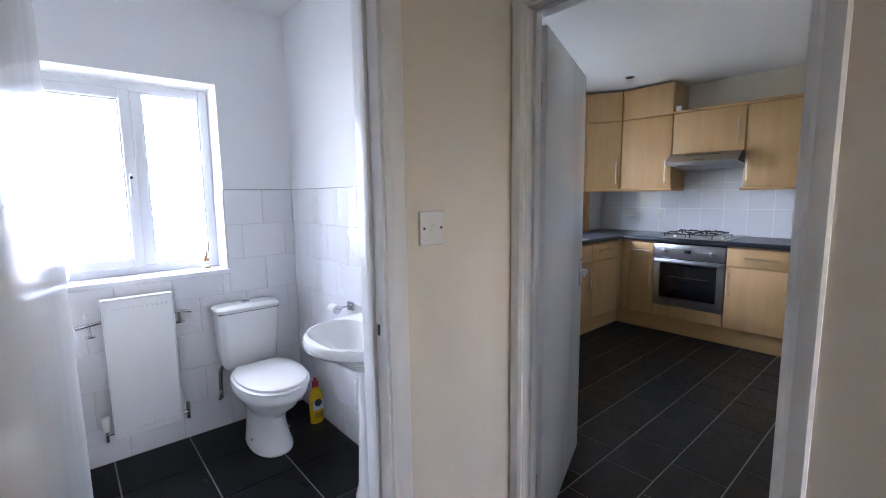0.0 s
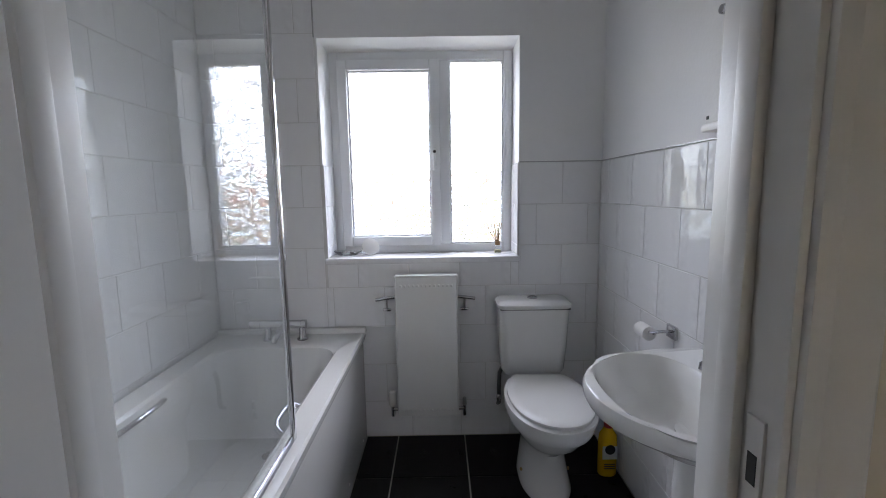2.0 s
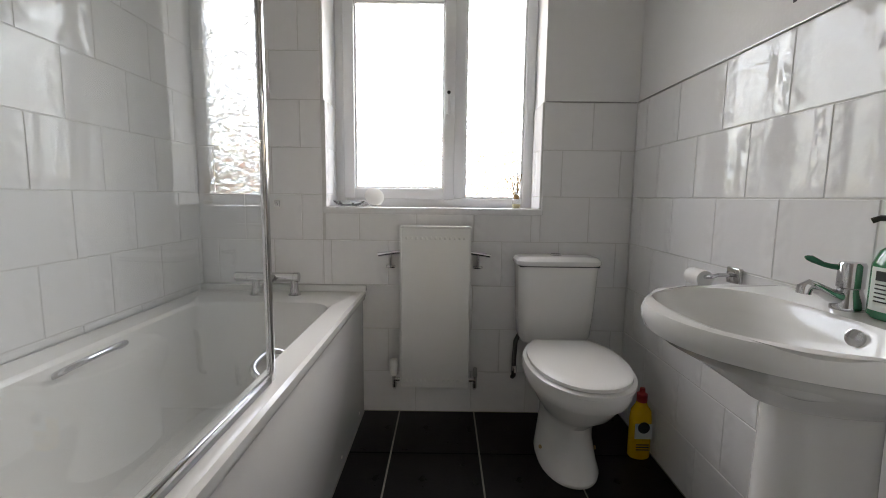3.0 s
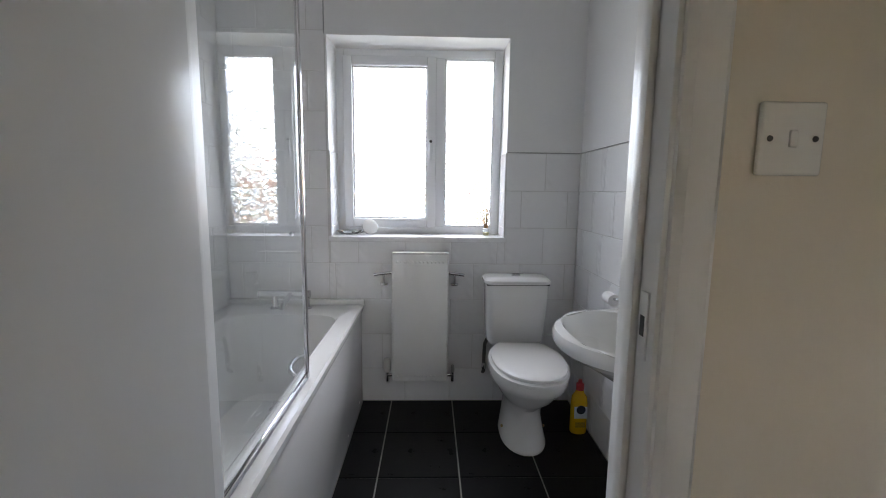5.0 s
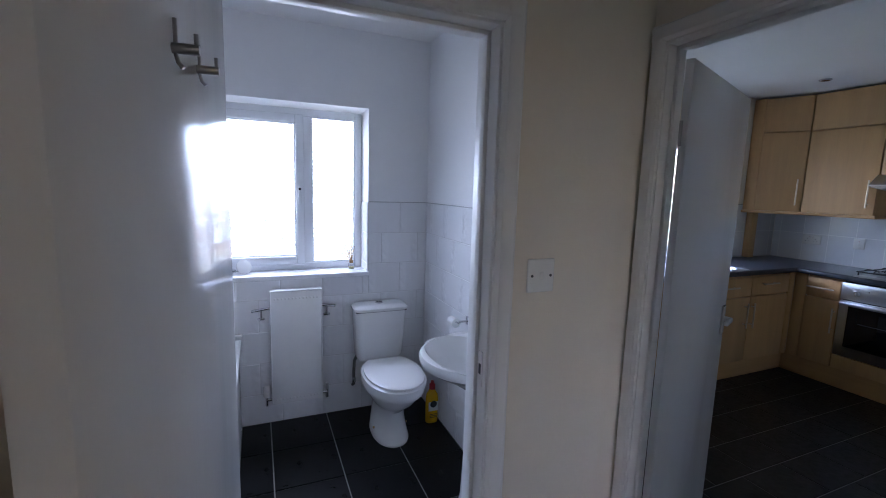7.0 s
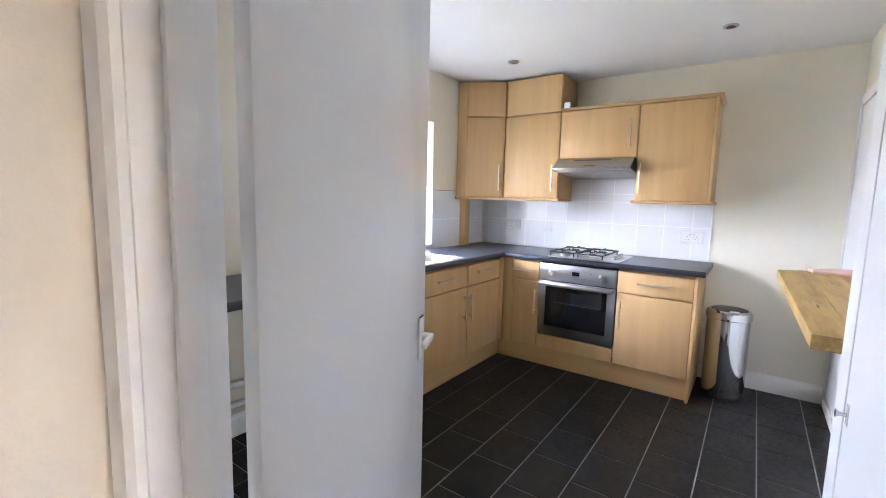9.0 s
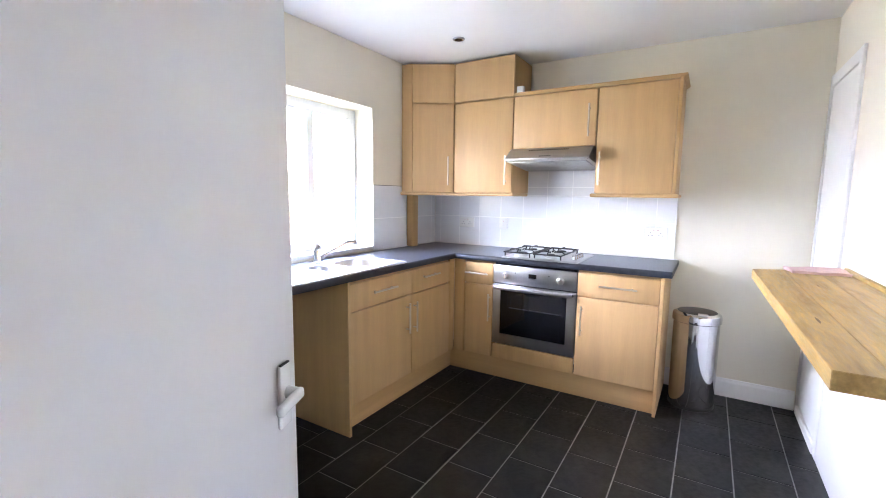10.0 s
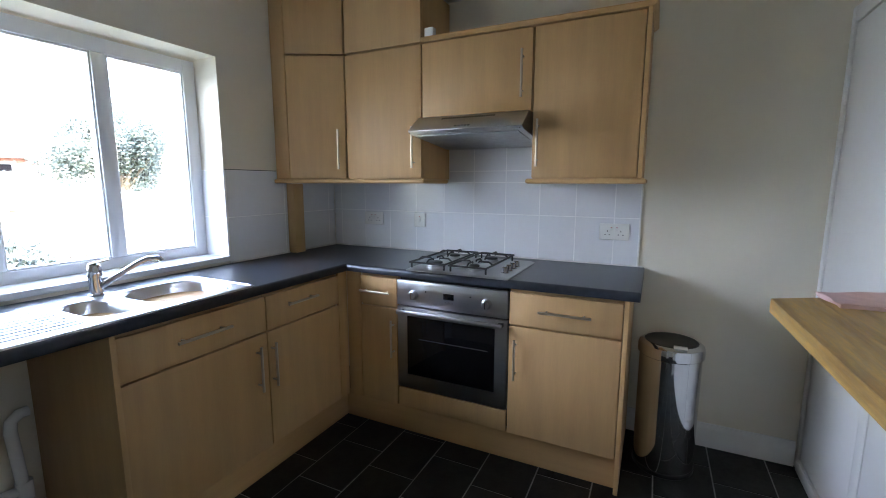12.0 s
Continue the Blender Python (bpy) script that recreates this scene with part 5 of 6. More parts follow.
def corner_unit():
    """The angled corner cabinet with its narrow door and the boxed top."""
    a, b = Vector((4.312, 2.600, 0)), Vector((4.471, 2.310, 0))
    d = (b - a).normalized()
    m = plane_frame((a.x, a.y, 0), d, (0, 0, 1))
    L = (b - a).length
    t = thing("corner_cabinet", (4.5, 2.5, 1.358), "angled beech corner wall cabinet with a narrow door", "cabinet", "beech kitchen units")
    do = front_panel(t, "door", m, 0, L, 1.360, 2.050)
    bar_handle(do, m, L - 0.042, 1.415, L - 0.042, 1.640)
    front_panel(t, "top_panel", m, 0, L, 2.055, 2.353)
    bm = bmesh.new()
    ring = [(4.330, 2.612), (4.490, 2.322), (4.820, 2.312), (4.820, 2.695), (4.325, 2.695)]
    loft(bm, [[(x, y, z) for x, y in ring] for z in (1.358, 2.352)])
    part("carcass", bm, M_BEECH, t, smooth=False)
    part("side_panel", rbox(4.304, 2.598, 1.358, 4.322, 2.699, 2.353, 0.002), M_BEECH, t)


corner_unit()
loose_panel("pipe_boxing", rbox(4.375, 2.640, 0.906, 4.455, 2.699, 1.332, 0.003), "beech boxed-in pipe between worktop and corner cabinet", "boxing")


def edge_rail(name, pts, z, prof, label):
    """A moulded rail along a line of plan points; prof is (out, up) pairs."""
    bm = bmesh.new()
    P = [Vector((x, y, 0)) for x, y in pts]
    rings = []
    for i, p in enumerate(P):
        d0 = (P[i] - P[i - 1]).normalized() if i else (P[1] - P[0]).normalized()
        d1 = (P[i + 1] - P[i]).normalized() if i < len(P) - 1 else d0
        n0, n1 = Vector((d0.y, -d0.x, 0)), Vector((d1.y, -d1.x, 0))
        n = (n0 + n1).normalized()
        n /= max(0.4, n.dot(n0))
        rings.append([(p.x + n.x * o, p.y + n.y * o, z + u) for o, u in prof])
    loft(bm, rings)
    return loose_panel(name, bm, label, "trim", M_BEECHH)


RAIL = [(-0.05, 0.0), (0.010, 0.0), (0.018, 0.006), (0.018, 0.018), (0.010, 0.024), (-0.05, 0.024)]
edge_rail("light_rail", [(4.304, 2.699), (4.304, 2.598), (4.470, 2.300), (4.470, 1.806), (4.760, 1.806)][::-1], 1.333, [(-o, u) for o, u in RAIL], "beech light rail under the wall cabinets")
edge_rail("light_rail", [(4.760, 1.214), (4.470, 1.214), (4.470, 0.724), (4.82, 0.724)][::-1], 1.333, [(-o, u) for o, u in RAIL], "beech light rail under the end cabinet")
CORN = [(-0.04, 0.0), (0.006, 0.0), (0.010, 0.004), (0.022, 0.012), (0.024, 0.018), (-0.04, 0.018)]
edge_rail("cornice", [(4.470, 1.804), (4.470, 0.724), (4.82, 0.724)][::-1], 2.054, [(-o, u) for o, u in CORN], "beech cornice along the top of the wall cabinets")
solid("junction_box", rbox(4.462, 1.735, 2.073, 4.50, 1.785, 2.120, 0.004), M_PLASTIC, "small white box standing on the cornice", "box")


def hood():
    t = thing("cooker_hood", (4.56, 1.51, 1.60), "slim stainless steel cooker hood over the hob", "cooker hood")
    y0, y1 = 1.217, 1.803
    prof = [(4.822, 1.534), (4.760, 1.534), (4.345, 1.576), (4.318, 1.588), (4.318, 1.594), (4.430, 1.671), (4.822, 1.671)]
    bm = bmesh.new()
    loft(bm, [[(x, y, z) for x, z in prof] for y in (y0, y1)])
    bmesh.ops.bevel(bm, geom=[e for e in bm.edges], offset=0.002, segments=1, affect="EDGES")
    part("canopy", bm, M_STEEL, t)
    part("visor", rbox(4.316, y0 + 0.01, 1.576, 4.330, y1 - 0.01, 1.586, 0.002), M_GLASS, t)
    part("filter", rbox(0.015, y0 + 0.03, -0.004, 0.395, y1 - 0.03, 0.002, 0.002, 2, Matrix.Translation((4.350, 0, 1.5745)) @ Matrix.Rotation(radians(5.7), 4, "Y")), material("grease_filter", (0.42, 0.43, 0.44), 0.35, 0.9, vary=0.2, scale=30), t, "grey grease filter")
    s = Vector((4.430 - 4.318, 0, 1.671 - 1.594)).normalized()
    m = plane_frame((4.318, 0, 1.594), (0, -1, 0), s)
    for k in range(24):
        u = -1.655 + k * 0.0118
        part("vent_slot", rbox(u, 0.098, -0.0005, u + 0.007, 0.116, 0.0012, 0.0003, 1, m), M_BLACK, t)
    for k in range(5):
        u = -1.556 + k * 0.017
        part("push_button", rbox(u, 0.016, -0.0005, u + 0.011, 0.026, 0.0035, 0.001, 1, m), M_BLACK, t)


hood()


def socket(m, w, h, label, gang=2, neon=False):
    t = thing("wall_socket", tuple(m.translation), label, "socket")
    part("plate", rbox(-w / 2, -h / 2, 0, w / 2, h / 2, 0.010, 0.004, 3, m), M_PLASTIC, t)
    for k in range(gang):
        c = (k - (gang - 1) / 2) * 0.066
        if neon:
            part("rocker", rbox(-0.009, -0.016, 0.009, 0.009, 0.016, 0.0135, 0.002, 2, m), M_PLASTIC, t)
            part("neon", rbox(-0.004, 0.018, 0.009, 0.004, 0.022, 0.0108, 0.0005, 1, m), M_RED, t)
            continue
        part("rocker", rbox(c * 0.42 - 0.006, 0.008, 0.009, c * 0.42 + 0.006, 0.026, 0.0135, 0.002, 2, m), M_PLASTIC, t)
        part("switch_mark", rbox(c * 0.42 - 0.004, 0.0215, 0.0125, c * 0.42 + 0.004, 0.0245, 0.0141, 0.0004, 1, m), M_RED, t, "red mark on the rocker")
        for u, v, a, b in ((c, 0.004, 0.002, 0.004), (c - 0.011, -0.015, 0.0032, 0.002), (c + 0.011, -0.015, 0.0032, 0.002)):
            part("pin_hole", rbox(u - a, v - b, 0.0095, u + a, v + b, 0.0104, 0.0002, 1, m), M_BLACK, t)
    return t


EAST = lambda y, z: plane_frame((4.8195, y, z), (0, -1, 0), (0, 0, 1))
socket(EAST(0.847, 1.083), 0.148, 0.086, "white double socket on the tiles beside the hob")
socket(EAST(2.362, 1.103), 0.146, 0.086, "white double socket on the tiles in the corner")
socket(EAST(2.011, 1.104), 0.078, 0.092, "white cooker switch with a red neon on the tiles", 1, True)


# ---- kitchen: loose things and the south side ----
def pedal_bin():
    x, y = 4.572, 0.553
    t = thing("waste_bin", (x, y, 0), "tall polished steel waste bin with a black lid", "waste bin")
    bm = bmesh.new()
    lathe(bm, [(0.129, 0), (0.133, 0.004), (0.133, 0.020), (0.129, 0.024)], 48, (x, y, 0))
    part("base", bm, M_BLACK, t, "black plastic base")
    bm = bmesh.new()
    lathe(bm, [(0.1295, 0.022), (0.1305, 0.030), (0.1305, 0.555), (0.1295, 0.560)], 64, (x, y, 0))
    part("body", bm, M_CHROME, t)
    bm = bmesh.new()
    lathe(bm, [(0.135, 0.556), (0.139, 0.560), (0.139, 0.592), (0.135, 0.606), (0.122, 0.614), (0.112, 0.617)], 64, (x, y, 0), True, False)
    part("collar", bm, M_CHROME, t, "bright steel collar")
    bm = bmesh.new()
    lathe(bm, [(0.112, 0.612), (0.110, 0.619), (0.09, 0.622), (0.02, 0.623)], 48, (x, y, 0))
    part("lid", bm, M_BLACK, t, "black lid")
    part("catch", rbox(x - 0.118, y - 0.060, 0.617, x - 0.094, y - 0.005, 0.627, 0.003), M_PLASTIC, t, "pale lid catch")


pedal_bin()


def breakfast_shelf():
    t = thing("breakfast_shelf", (3.2, 0.15, 0.96), "thick waxed pine breakfast shelf along the wall", "shelf")
    z0, z1 = 0.962, 1.003

    def front(x):
        return 0.313 + (x - 2.48) * 0.0205

    ends = lambda y: 4.115 - (y + 0.03) * 0.583
    rows = [(-0.029, 0.0955), (0.0961, 0.2195), (0.2201, None)]
    for y0, y1 in rows:
        bm = bmesh.new()
        if y1:
            ring = [(2.48, y0), (ends(y0), y0), (ends(y1), y1), (2.48, y1)]
        else:
            ring = [(2.48, y0), (ends(y0), y0), (3.898, front(3.898)), (2.48, front(2.48))]
        loft(bm, [[(x, y, z) for x, y in ring] for z in (z0, z1)])
        bmesh.ops.bevel(bm, geom=bm.edges[:], offset=0.0012, segments=2, affect="EDGES")
        part("board", bm, M_OAK, t)
    random.seed(4)
    for x, y, w in ((2.92, 0.262, 0.035), (3.55, 0.16, 0.022), (3.1, 0.05, 0.025)):
        bm = bmesh.new()
        ring = [(x + w * math.cos(a) * (1 + 0.2 * math.sin(3 * a)), y + w * 0.10 * math.sin(a)) for a in [2 * math.pi * k / 18 for k in range(18)]]
        loft(bm, [[(p, q, z) for p, q in ring] for z in (z1 - 0.002, z1 + 0.0004)])
        part("knot", bm, M_KNOT, t, "dark knot")
    part("wall_batten", rbox(2.60, -0.0295, z1, 4.05, -0.012, z1 + 0.018, 0.003), M_OAK, t)
    for x in (2.90, 3.86):
        part("bracket", rbox(x - 0.015, -0.028, 0.952, x + 0.015, 0.295, 0.9615, 0.003), M_BRASS, t, "dull metal bracket")
        part("bracket_leg", rbox(x - 0.015, -0.0295, 0.80, x + 0.015, -0.020, 0.953, 0.003), M_BRASS, t)


breakfast_shelf()


def cloth():
    bm = bmesh.new()
    a, b, c, d = Vector((3.985, 0.215, 0)), Vector((3.842, 0.200, 0)), Vector((3.865, -0.005, 0)), Vector((4.075, -0.005, 0))
    n = 14
    random.seed(2)
    top = []
    for layer in range(2):
        grid = []
        for i in range(n + 1):
            row = []
            for j in range(n + 1):
                u, v = i / n, j / n
                p = (a * (1 - u) + b * u) * (1 - v) + (d * (1 - u) + c * u) * v
                p += Vector((0.004 * math.sin(9 * v + layer), 0.004 * math.sin(7 * u + 2 * layer), 0))
                p.z = 1.0045 + layer * 0.008 + 0.0035 * (1 + noise.noise((u * 3, v * 3, layer * 2.0))) * (0.3 + layer)
                row.append(bm.verts.new(p))
            grid.append(row)
        for i in range(n):
            for j in range(n):
                bm.faces.new((grid[i][j], grid[i + 1][j], grid[i + 1][j + 1], grid[i][j + 1]))
        top.append(grid)
    for k in range(n):
        for (i0, j0), (i1, j1) in (((k, 0), (k + 1, 0)), ((k, n), (k + 1, n)), ((0, k), (0, k + 1)), ((n, k), (n, k + 1))):
            bm.faces.new((top[0][i0][j0], top[0][i1][j1], top[1][i1][j1], top[1][i0][j0]))
    solid("tea_towel", bm, M_PINK, "folded pink checked cloth lying on the wooden shelf", "cloth")


cloth()


def south_side():
    t = thing("cupboard_door", (4.52, KY0, 0), "flush white painted cupboard door in the end of the wall", "cupboard")
    part("leaf", rbox(4.264, KY0 - 0.004, 0.06, 4.786, KY0 + 0.006, 1.975, 0.002), M_SATIN, t)
    part("frame", rbox(4.195, KY0 - 0.002, 0.0, 4.258, KY0 + 0.014, 2.045, 0.004), M_SATIN, t)
    part("frame", rbox(4.792, KY0 - 0.002, 0.0, 4.827, KY0 + 0.014, 2.045, 0.004), M_SATIN, t)
    part("frame_head", rbox(4.258, KY0 - 0.002, 1.981, 4.792, KY0 + 0.012, 2.045, 0.004), M_SATIN, t)
    part("threshold", rbox(4.258, KY0 - 0.002, 0.0, 4.792, KY0 + 0.018, 0.055, 0.003), M_SATIN, t)
    # dark strip put in for the shade of the gap beside the leaf
    part("gap_shadow", rbox(4.2585, KY0 - 0.003, 0.06, 4.2635, KY0 + 0.001, 1.98, 0.0004, 1), M_INK_SHADE, t)
    for z in (0.30, 1.66):
        bar_tube(t, "hinge", [(4.789, KY0 + 0.010, z), (4.789, KY0 + 0.010, z + 0.07)], 0.005, M_SATIN)
    solid("dado_panel", rbox(2.24, KY0 - 0.002, 0.0, 4.192, KY0 + 0.012, 0.955, 0.003), M_SATIN, "white painted board under the breakfast shelf", "panel")
    # meter cupboard beside the doorway
    c = thing("meter_cupboard", (1.7, 0.1, 0), "white painted floor-to-ceiling cupboard beside the kitchen doorway", "cupboard")
    yf = 0.275
    part("carcass", rbox(1.252, KY0 + 0.001, 0, 2.185, yf - 0.002, KZ - 0.002, 0.002), M_SATIN, c)
    part("corner_post", rbox(2.098, yf - 0.002, 0.0, 2.190, yf + 0.016, KZ - 0.004, 0.004), M_SATIN, c)
    d = part("door", rbox(1.62, yf - 0.001, 0.05, 2.093, yf + 0.014, 2.0, 0.003), M_SATIN, c)
    part("escutcheon", rbox(2.052, yf + 0.013, 0.935, 2.068, yf + 0.016, 0.975, 0.001), M_PLASTIC, d)
    bar_tube(d, "knob", [(2.06, yf + 0.014, 0.955), (2.06, yf + 0.026, 0.955), (2.06, yf + 0.032, 0.955)], [0.004, 0.004, 0.008], M_CHROME)


south_side()


def skirting(name, pts, label):
    prof = [(0, 0), (0.016, 0), (0.016, 0.096), (0.013, 0.106), (0.007, 0.114), (0.005, 0.122), (0, 0.124)]
    bm = bmesh.new()
    a, b = Vector((*pts[0], 0)), Vector((*pts[1], 0))
    d = (b - a).normalized()
    nrm = Vector((-d.y, d.x, 0))
    loft(bm, [[(p.x + nrm.x * o, p.y + nrm.y * o, z) for o, z in prof] for p in (a, b)])
    solid(name, bm, M_SATIN, label, "skirting board", "structure")


skirting("baseboard_1", ((KX1, -0.012), (KX1, 0.727)), "white painted skirting on the end wall")
skirting("baseboard_2", ((3.071, KY1), (1.9, KY1)), "white painted skirting below the worktop")


def pipework():
    t = thing("waste_pipe", (3.0, 2.66, 0.1), "white plastic waste pipe with an upturned standpipe", "pipe")
    bar_tube(t, "standpipe", [(3.045, 2.66, 0.515), (3.020, 2.66, 0.515), (2.995, 2.66, 0.495), (2.990, 2.66, 0.46), (3.005, 2.66, 0.20), (3.010, 2.66, 0.14)], 0.019, M_SEAT, n=16)
    bar_tube(t, "waste_run", [(3.012, 2.665, 0.225), (2.60, 2.672, 0.265), (2.10, 2.675, 0.31)], 0.019, M_SEAT, n=16)
    bar_tube(t, "waste_run", [(3.060, 2.665, 0.135), (2.60, 2.672, 0.165), (2.10, 2.675, 0.20)], 0.019, M_SEAT, n=16)
    for z in (0.225, 0.135):
        bm = bmesh.new()
        tube(bm, [(3.006, 2.664, z - 0.035), (3.006, 2.664, z + 0.035)], 0.026, 18)
        part("coupling", bm, M_SEAT, t)
    p = thing("water_pipe", (2.6, 2.69, 0.0), "white painted water pipes clipped to the wall", "pipe")
    bar_tube(p, "riser", [(2.60, 2.690, 0.02), (2.60, 2.690, 0.86)], 0.011, M_COPPER)
    bar_tube(p, "riser", [(2.56, 2.690, 0.02), (2.56, 2.690, 0.86)], 0.008, M_COPPER)
    v = thing("washing_machine_valve", (2.75, 2.69, 0.6), "brass valve with dark and dull red levers and pale hoses", "valve")
    bar_tube(v, "stub", [(2.735, 2.707, 0.63), (2.735, 2.66, 0.63)], 0.010, M_BRASS)
    bar_tube(v, "hose", [(2.735, 2.665, 0.635), (2.732, 2.66, 0.58), (2.725, 2.665, 0.43)], 0.011, M_COPPER)
    bar_tube(v, "hose", [(2.790, 2.665, 0.60), (2.792, 2.66, 0.55), (2.795, 2.665, 0.43)], 0.011, M_COPPER)
    bar_tube(v, "tee", [(2.735, 2.665, 0.63), (2.790, 2.665, 0.60)], 0.009, M_BRASS)
    part("lever", rbox(2.775, 2.640, 0.555, 2.808, 2.658, 0.600, 0.004), M_BLUE, v, "dark lever")
    part("lever", rbox(2.715, 2.640, 0.635, 2.752, 2.655, 0.655, 0.004), M_VALVE, v, "dull red lever")


pipework()


def spotlight(x, y):
    t = thing("ceiling_spotlight", (x, y, KZ), "recessed chrome ceiling spotlight, switched off", "spotlight", "kitchen spotlights")
    bm = bmesh.new()
    lathe(bm, [(0.030, 0.004), (0.041, 0.004), (0.041, -0.002), (0.038, -0.006), (0.032, -0.007), (0.029, -0.004)], 40, (x, y, KZ - 0.001), False, False)
    part("bezel", bm, M_STEEL, t)
    bm = bmesh.new()
    lathe(bm, [(0.029, -0.004), (0.027, 0.0), (0.010, 0.003)], 32, (x, y, KZ - 0.004))
    part("lamp", bm, M_LAMPGLOW, t, "dark unlit lamp")
    bm = bmesh.new()
    lathe(bm, [(0.024, -0.0055), (0.024, -0.0045), (0.008, -0.004)], 32, (x, y, KZ - 0.003))
    part("lens", bm, M_OVENGLASS, t)
    return t


spotlight(4.06, 2.045)
spotlight(4.105, 0.675)


# ---- the garden behind the kitchen window ----
bm = bmesh.new()
box(bm, -400, -400, -0.7, 400, 800, -0.5)
solid("ground", bm, M_GRASS, "garden lawn behind the house", "ground", "structure", False)


def fence():
    t = thing("fence", (8, 11, -0.5), "pale weathered board fence across the garden", "fence")
    random.seed(5)
    for k in range(90):
        x = -2 + k * 0.16
        part("board", rbox(x, 11 + random.uniform(-0.01, 0.01), -0.5, x + 0.145, 11.03, 1.15 + random.uniform(-0.02, 0.02), 0.004, 1), M_FENCE, t)
    for z in (-0.1, 0.85):
        part("rail", rbox(-2, 10.95, z, 12.4, 10.99, z + 0.09, 0.005, 1), M_FENCE, t)


fence()


def tree(name, x, y, base, trunk_h, radius, crown_z, leaves, label, seed):
    random.seed(seed)
    t = thing(name, (x, y, base), label, "tree" if trunk_h > 0.6 else "shrub")
    bm = bmesh.new()
    tube(bm, [(x, y, base - 0.1), (x + 0.05, y, base + trunk_h * 0.6), (x, y, crown_z)], [radius * 0.10, radius * 0.07, radius * 0.04], 10)
    for k in range(6):
        a = k * 1.05 + random.random()
        tube(bm, [(x, y, base + trunk_h * 0.8), (x + radius * 0.5 * math.cos(a), y + radius * 0.5 * math.sin(a), crown_z + radius * 0.2 * random.uniform(-1, 1.5))], [radius * 0.04, radius * 0.012], 7)
    part("trunk", bm, M_BARK, t)
    verts, faces = [], []
    clumps = []
    for _ in range(34):
        d = Vector((random.gauss(0, 1), random.gauss(0, 1), random.gauss(0, 0.8))).normalized() * radius * random.uniform(0.25, 0.85)
        d.z *= 0.78
        clumps.append((Vector((x, y, crown_z)) + d, radius * random.uniform(0.18, 0.36)))
    for _ in range(leaves):
        c, r = random.choice(clumps)
        p = c + Vector((random.gauss(0, 0.5), random.gauss(0, 0.5), random.gauss(0, 0.5))) * r
        s = random.uniform(0.035, 0.07)
        u = Vector((random.gauss(0, 1), random.gauss(0, 1), random.gauss(0, 1))).normalized()
        v = u.orthogonal().normalized()
        i = len(verts)
        verts += [p - u * s, p + v * s * 0.5, p + u * s, p - v * s * 0.5]
        faces.append((i, i + 1, i + 2, i + 3))
    me = bpy.data.meshes.new("crown")
    me.from_pydata([tuple(q) for q in verts], [], faces)
    me.materials.append(M_LEAF)
    ob = new("crown", me)
    ob.parent = t
    ob.matrix_parent_inverse = Matrix.Translation((-x, -y, -base))


tree("tree", 11.1, 17.0, -0.5, 1.9, 2.2, 2.55, 80000, "leafy green garden tree beyond the fence", 11)
tree("shrub", 5.3, 9.2, -0.5, 0.3, 0.62, 0.15, 5000, "low leafy shrub on the lawn", 12)
HOUSE_X, HOUSE_Y = 6.9, 22.0


def brick_house():
    t = thing("house", (HOUSE_X, HOUSE_Y, -0.5), "red brick house with a tiled roof beyond the fence", "house")
    x, y = HOUSE_X, HOUSE_Y
    part("wall", rbox(x - 4, y, -0.5, x + 4, y + 7, 2.3, 0.02, 1), M_BRICK, t)
    bm = bmesh.new()
    loft(bm, [[(a, y - 0.3, 2.25), (a, y + 7.3, 2.25), (a, y + 3.5, 3.3)] for a in (x - 4.3, x + 4.3)])
    part("roof", bm, M_ROOF, t, smooth=False)
    for k in (-2.4, 0.2, 2.85):
        for z in (1.68,):
            w = part("window", rbox(x + k - 0.4, y - 0.03, z, x + k + 0.4, y + 0.05, z + 0.42, 0.01, 1), M_PVC, t)
            part("pane", rbox(x + k - 0.33, y - 0.04, z + 0.07, x + k + 0.33, y - 0.02, z + 0.35, 0.005, 1), M_OVENGLASS, w)


brick_house()


# ---- tiles and floor pieces ----
def tile_field(name, label, m, rects, mat, grout, w, h, gap, thick, shift, ustart, vstart, holes=(), piece="tile"):
    t = tagged(new(name), label, "tiling", "", "structure")
    for k, (u0, u1, v0, v1) in enumerate(rects):
        cells = [(u0, u1, v0, v1)]
        for hu0, hu1, hv0, hv1 in holes:
            nxt = []
            for c0, c1, d0, d1 in cells:
                if c1 <= hu0 or c0 >= hu1 or d1 <= hv0 or d0 >= hv1:
                    nxt.append((c0, c1, d0, d1))
                else:
                    nxt += [(c0, hu0, d0, d1), (hu1, c1, d0, d1), (max(c0, hu0), min(c1, hu1), d0, hv0), (max(c0, hu0), min(c1, hu1), hv1, d1)]
            cells = [c for c in nxt if c[1] - c[0] > 0.002 and c[3] - c[2] > 0.002]
        bm = bmesh.new()
        for c0, c1, d0, d1 in cells:
            box(bm, c0, d0, 0.0005, c1, d1, thick - (0.0006 if grout is M_WGROUT else 0.0016))
        bm.transform(m)
        part("grout_bed", bm, grout, t, smooth=False)
        tiling(t, piece, mat, m, u0, u1, v0, v1, w, h, gap, thick, shift, ustart, vstart, holes)
    return t


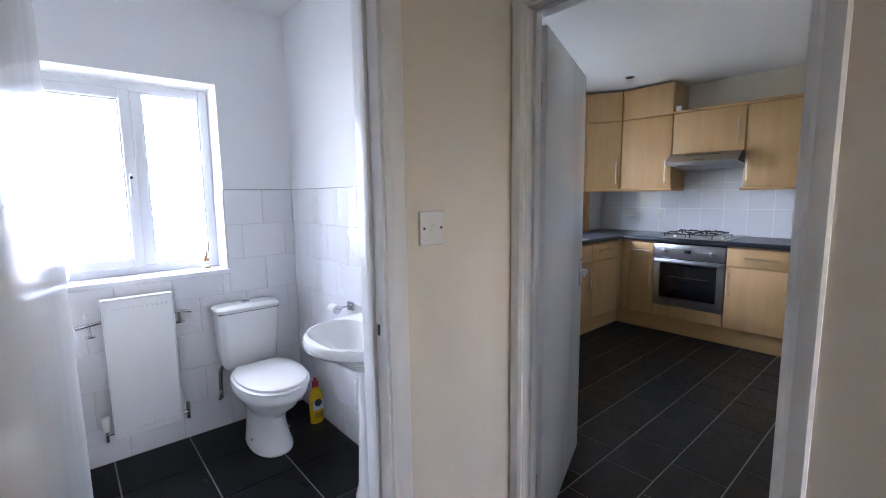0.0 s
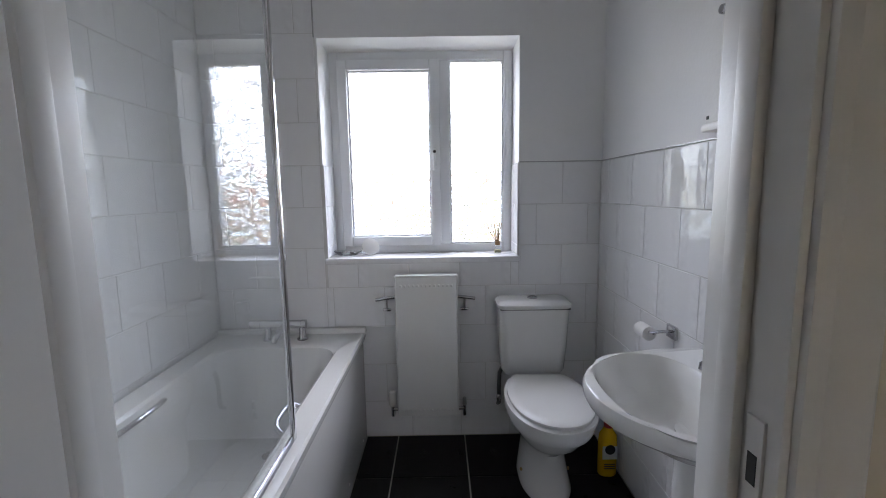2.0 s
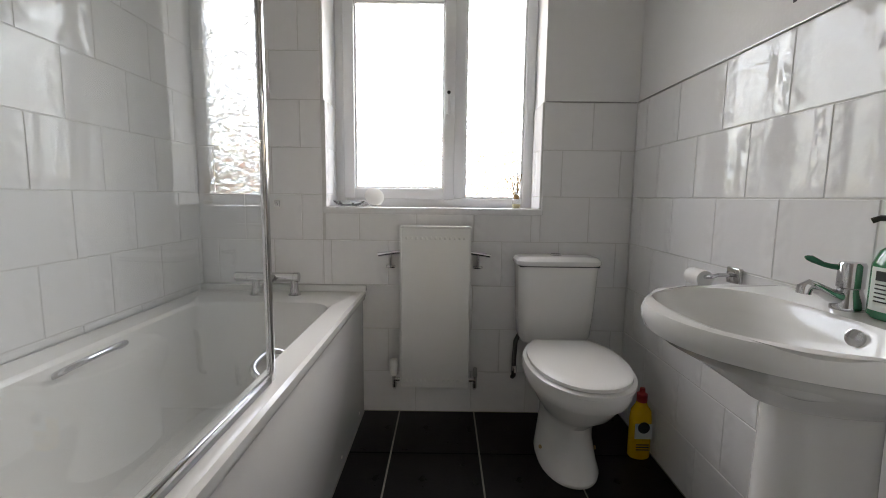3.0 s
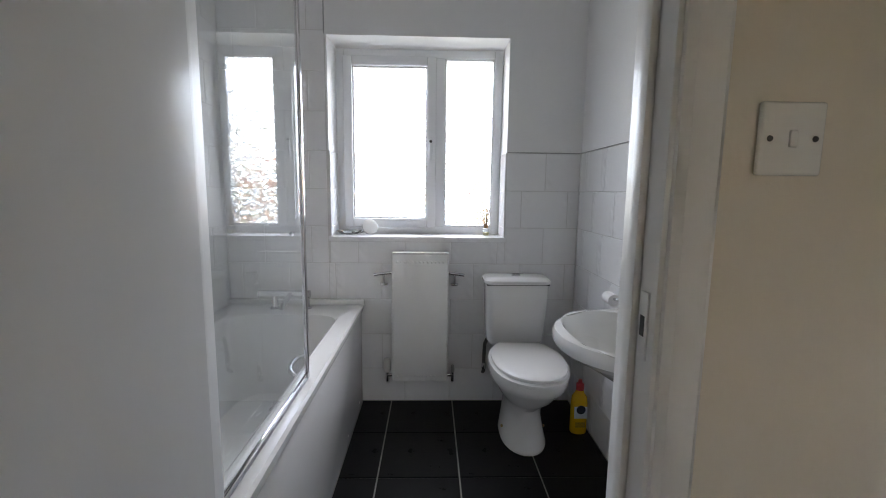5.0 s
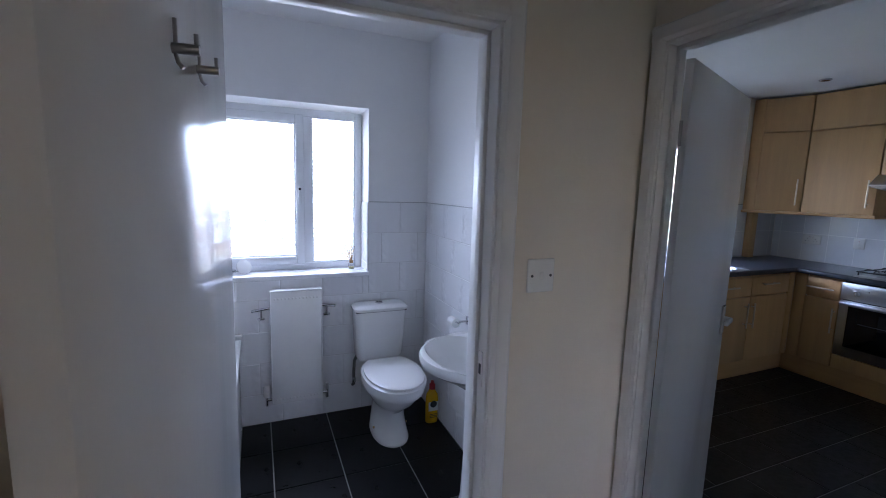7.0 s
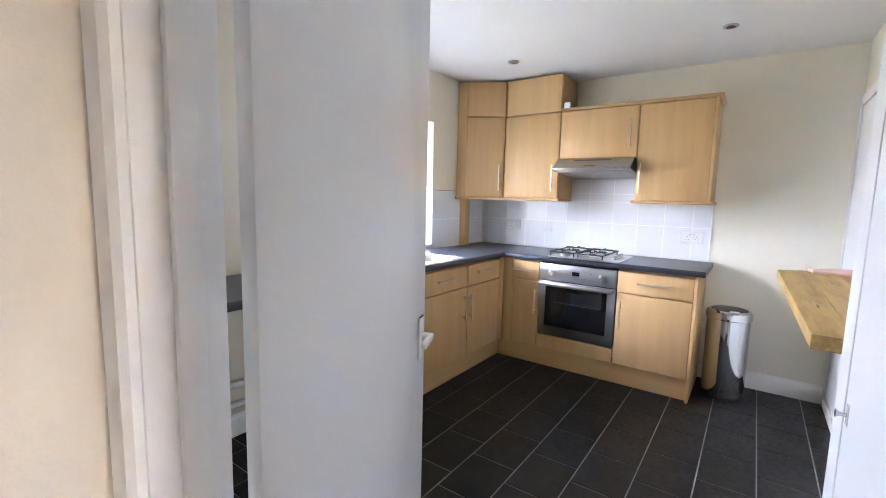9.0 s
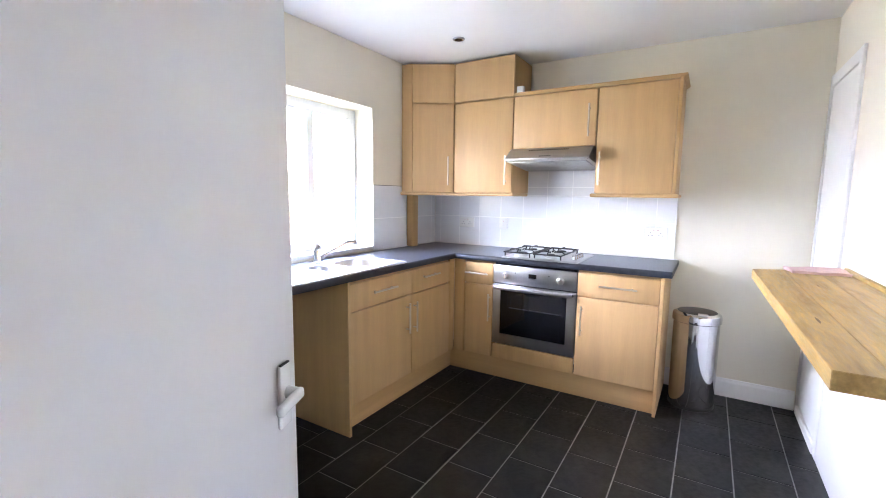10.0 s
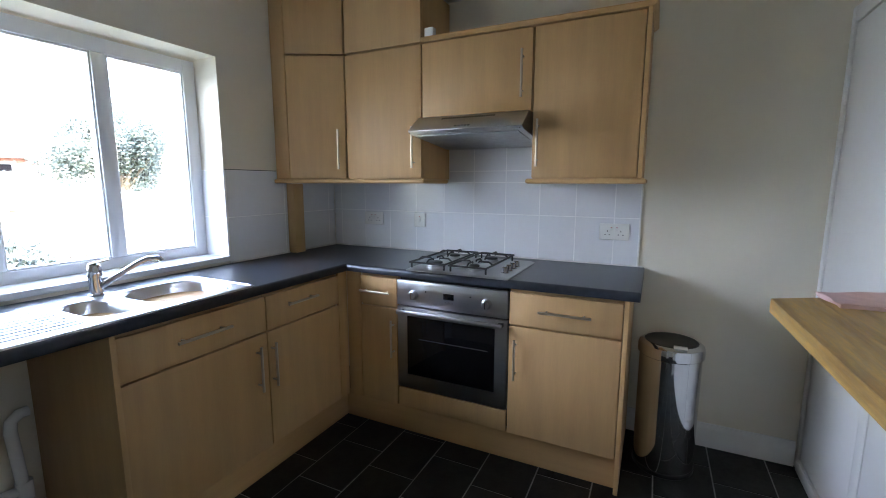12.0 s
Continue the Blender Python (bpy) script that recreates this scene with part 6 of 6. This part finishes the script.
half = lambda r: 0.124 * (r % 2)
NB = plane_frame((0, BY1, 0), (1, 0, 0), (0, 0, 1))
tile_field("wall_tiles_1", "white glazed brick-bond tiles on the bathroom window wall", NB, [(-0.207, 1.125, 0.0, 1.372), (-0.742, -0.207, 0.56, 2.388)], M_TILE, M_GROUT, 0.248, 0.197, 0.0025, 0.008,
           lambda r: 0.124 * (r % 2), 0.943 - 0.124 * 0, -0.007, [(-0.197, 0.735, 0.905, 1.945)])
EB = plane_frame((BX1, 0, 0), (0, -1, 0), (0, 0, 1))
tile_field("wall_tiles_2", "white glazed brick-bond tiles behind the washbasin", EB, [(-2.733, -1.102, 0.0, 1.372)], M_TILE, M_GROUT, 0.246, 0.197, 0.0025, 0.008, lambda r: 0.123 * (r % 2), -2.149, -0.007)
WB = plane_frame((BX0, 0, 0), (0, 1, 0), (0, 0, 1))
tile_field("wall_tiles_3", "white glazed tiles above the bath up to the ceiling", WB, [(1.102, 2.733, 0.56, 2.388)], M_TILE, M_GROUT, 0.248, 0.197, 0.0025, 0.008, lambda r: 0.124 * (r % 2), 2.088, -0.007)
# tiled lower part of the window reveals
RL = plane_frame((-0.197, 0, 0), (0, 1, 0), (0, 0, 1))
tile_field("wall_tiles_4", "white tiles lining the bathroom window reveal", RL, [(2.735, 2.924, 0.926, 1.372)], M_TILE, M_GROUT, 0.248, 0.197, 0.0025, 0.007, half, 2.735, -0.007)
RR = plane_frame((0.735, 0, 0), (0, -1, 0), (0, 0, 1))
tile_field("wall_tiles_5", "white tiles lining the bathroom window reveal", RR, [(-2.924, -2.735, 0.926, 1.372)], M_TILE, M_GROUT, 0.248, 0.197, 0.0025, 0.007, half, -2.735, -0.007)
EK = plane_frame((KX1, 0, 0), (0, -1, 0), (0, 0, 1))
none = lambda r: 0.0
tile_field("wall_tiles_6", "pale splashback tiles behind the hob", EK, [(-2.699, -0.727, 0.906, 1.340), (-1.806, -1.214, 1.340, 1.575)], M_KTILE, M_WGROUT, 0.1985, 0.25, 0.0034, 0.008, none, -1.445, 1.156)
NK = plane_frame((0, KY1, 0), (1, 0, 0), (0, 0, 1))
tile_field("wall_tiles_7", "pale splashback tiles beside the kitchen window", NK, [(3.957, 4.819, 0.906, 1.402)], M_KTILE, M_WGROUT, 0.40, 0.25, 0.0034, 0.008, none, 4.357, 1.152)
RK = plane_frame((3.955, 0, 0), (0, -1, 0), (0, 0, 1))
tile_field("wall_tiles_8", "pale tiles lining the kitchen window reveal", RK, [(-2.874, -2.702, 0.946, 1.402)], M_KTILE, M_WGROUT, 0.40, 0.25, 0.0028, 0.007, none, -2.702, 1.152)
solid("trim_1", rbox(1.1205, 1.102, 1.3725, 1.1325, 2.733, 1.3765, 0.001, 1), M_STEEL, "thin grey tile edging strip", "trim", "structure")
solid("trim_2", rbox(0.737, 2.7285, 1.3725, 1.120, 2.7405, 1.3765, 0.001, 1), M_STEEL, "thin grey tile edging strip", "trim", "structure")
solid("trim_3", rbox(-0.2105, 2.7285, 1.946, -0.2065, 2.7405, 2.388, 0.001, 1), M_STEEL, "thin grey tile edging strip", "trim", "structure")
# dark edging line above the tiles beside the kitchen window
solid("trim_5", rbox(3.957, 2.6965, 1.4025, 4.303, 2.7075, 1.4065, 0.001, 1), M_RUBBER, "thin dark edging strip along the top of the tiles", "trim", "structure")
solid("trim_4", rbox(4.8175, 0.7215, 0.906, 4.8275, 0.7265, 1.352, 0.001, 1), M_PLASTIC, "white tile edging strip", "trim", "structure")

FLOOR = plane_frame((0, 0, -0.004), (1, 0, 0), (0, 1, 0))
tiling(floor_bath, "tile", M_SLATE, FLOOR, -0.036, 1.125, 1.00, 2.733, 0.338, 0.338, 0.006, 0.005, lambda r: 0.0, 0.464, 2.403)
KF = plane_frame((0, 0, -0.0025), (1, 0, 0), (0, 1, 0))
tiling(floor_kitchen, "vinyl_tile", M_VINYL, KF, 1.20, 4.828, -0.03, 2.70, 0.320, 0.2445, 0.0055, 0.003, lambda r: 0.117 * r, 3.673, 0.346)
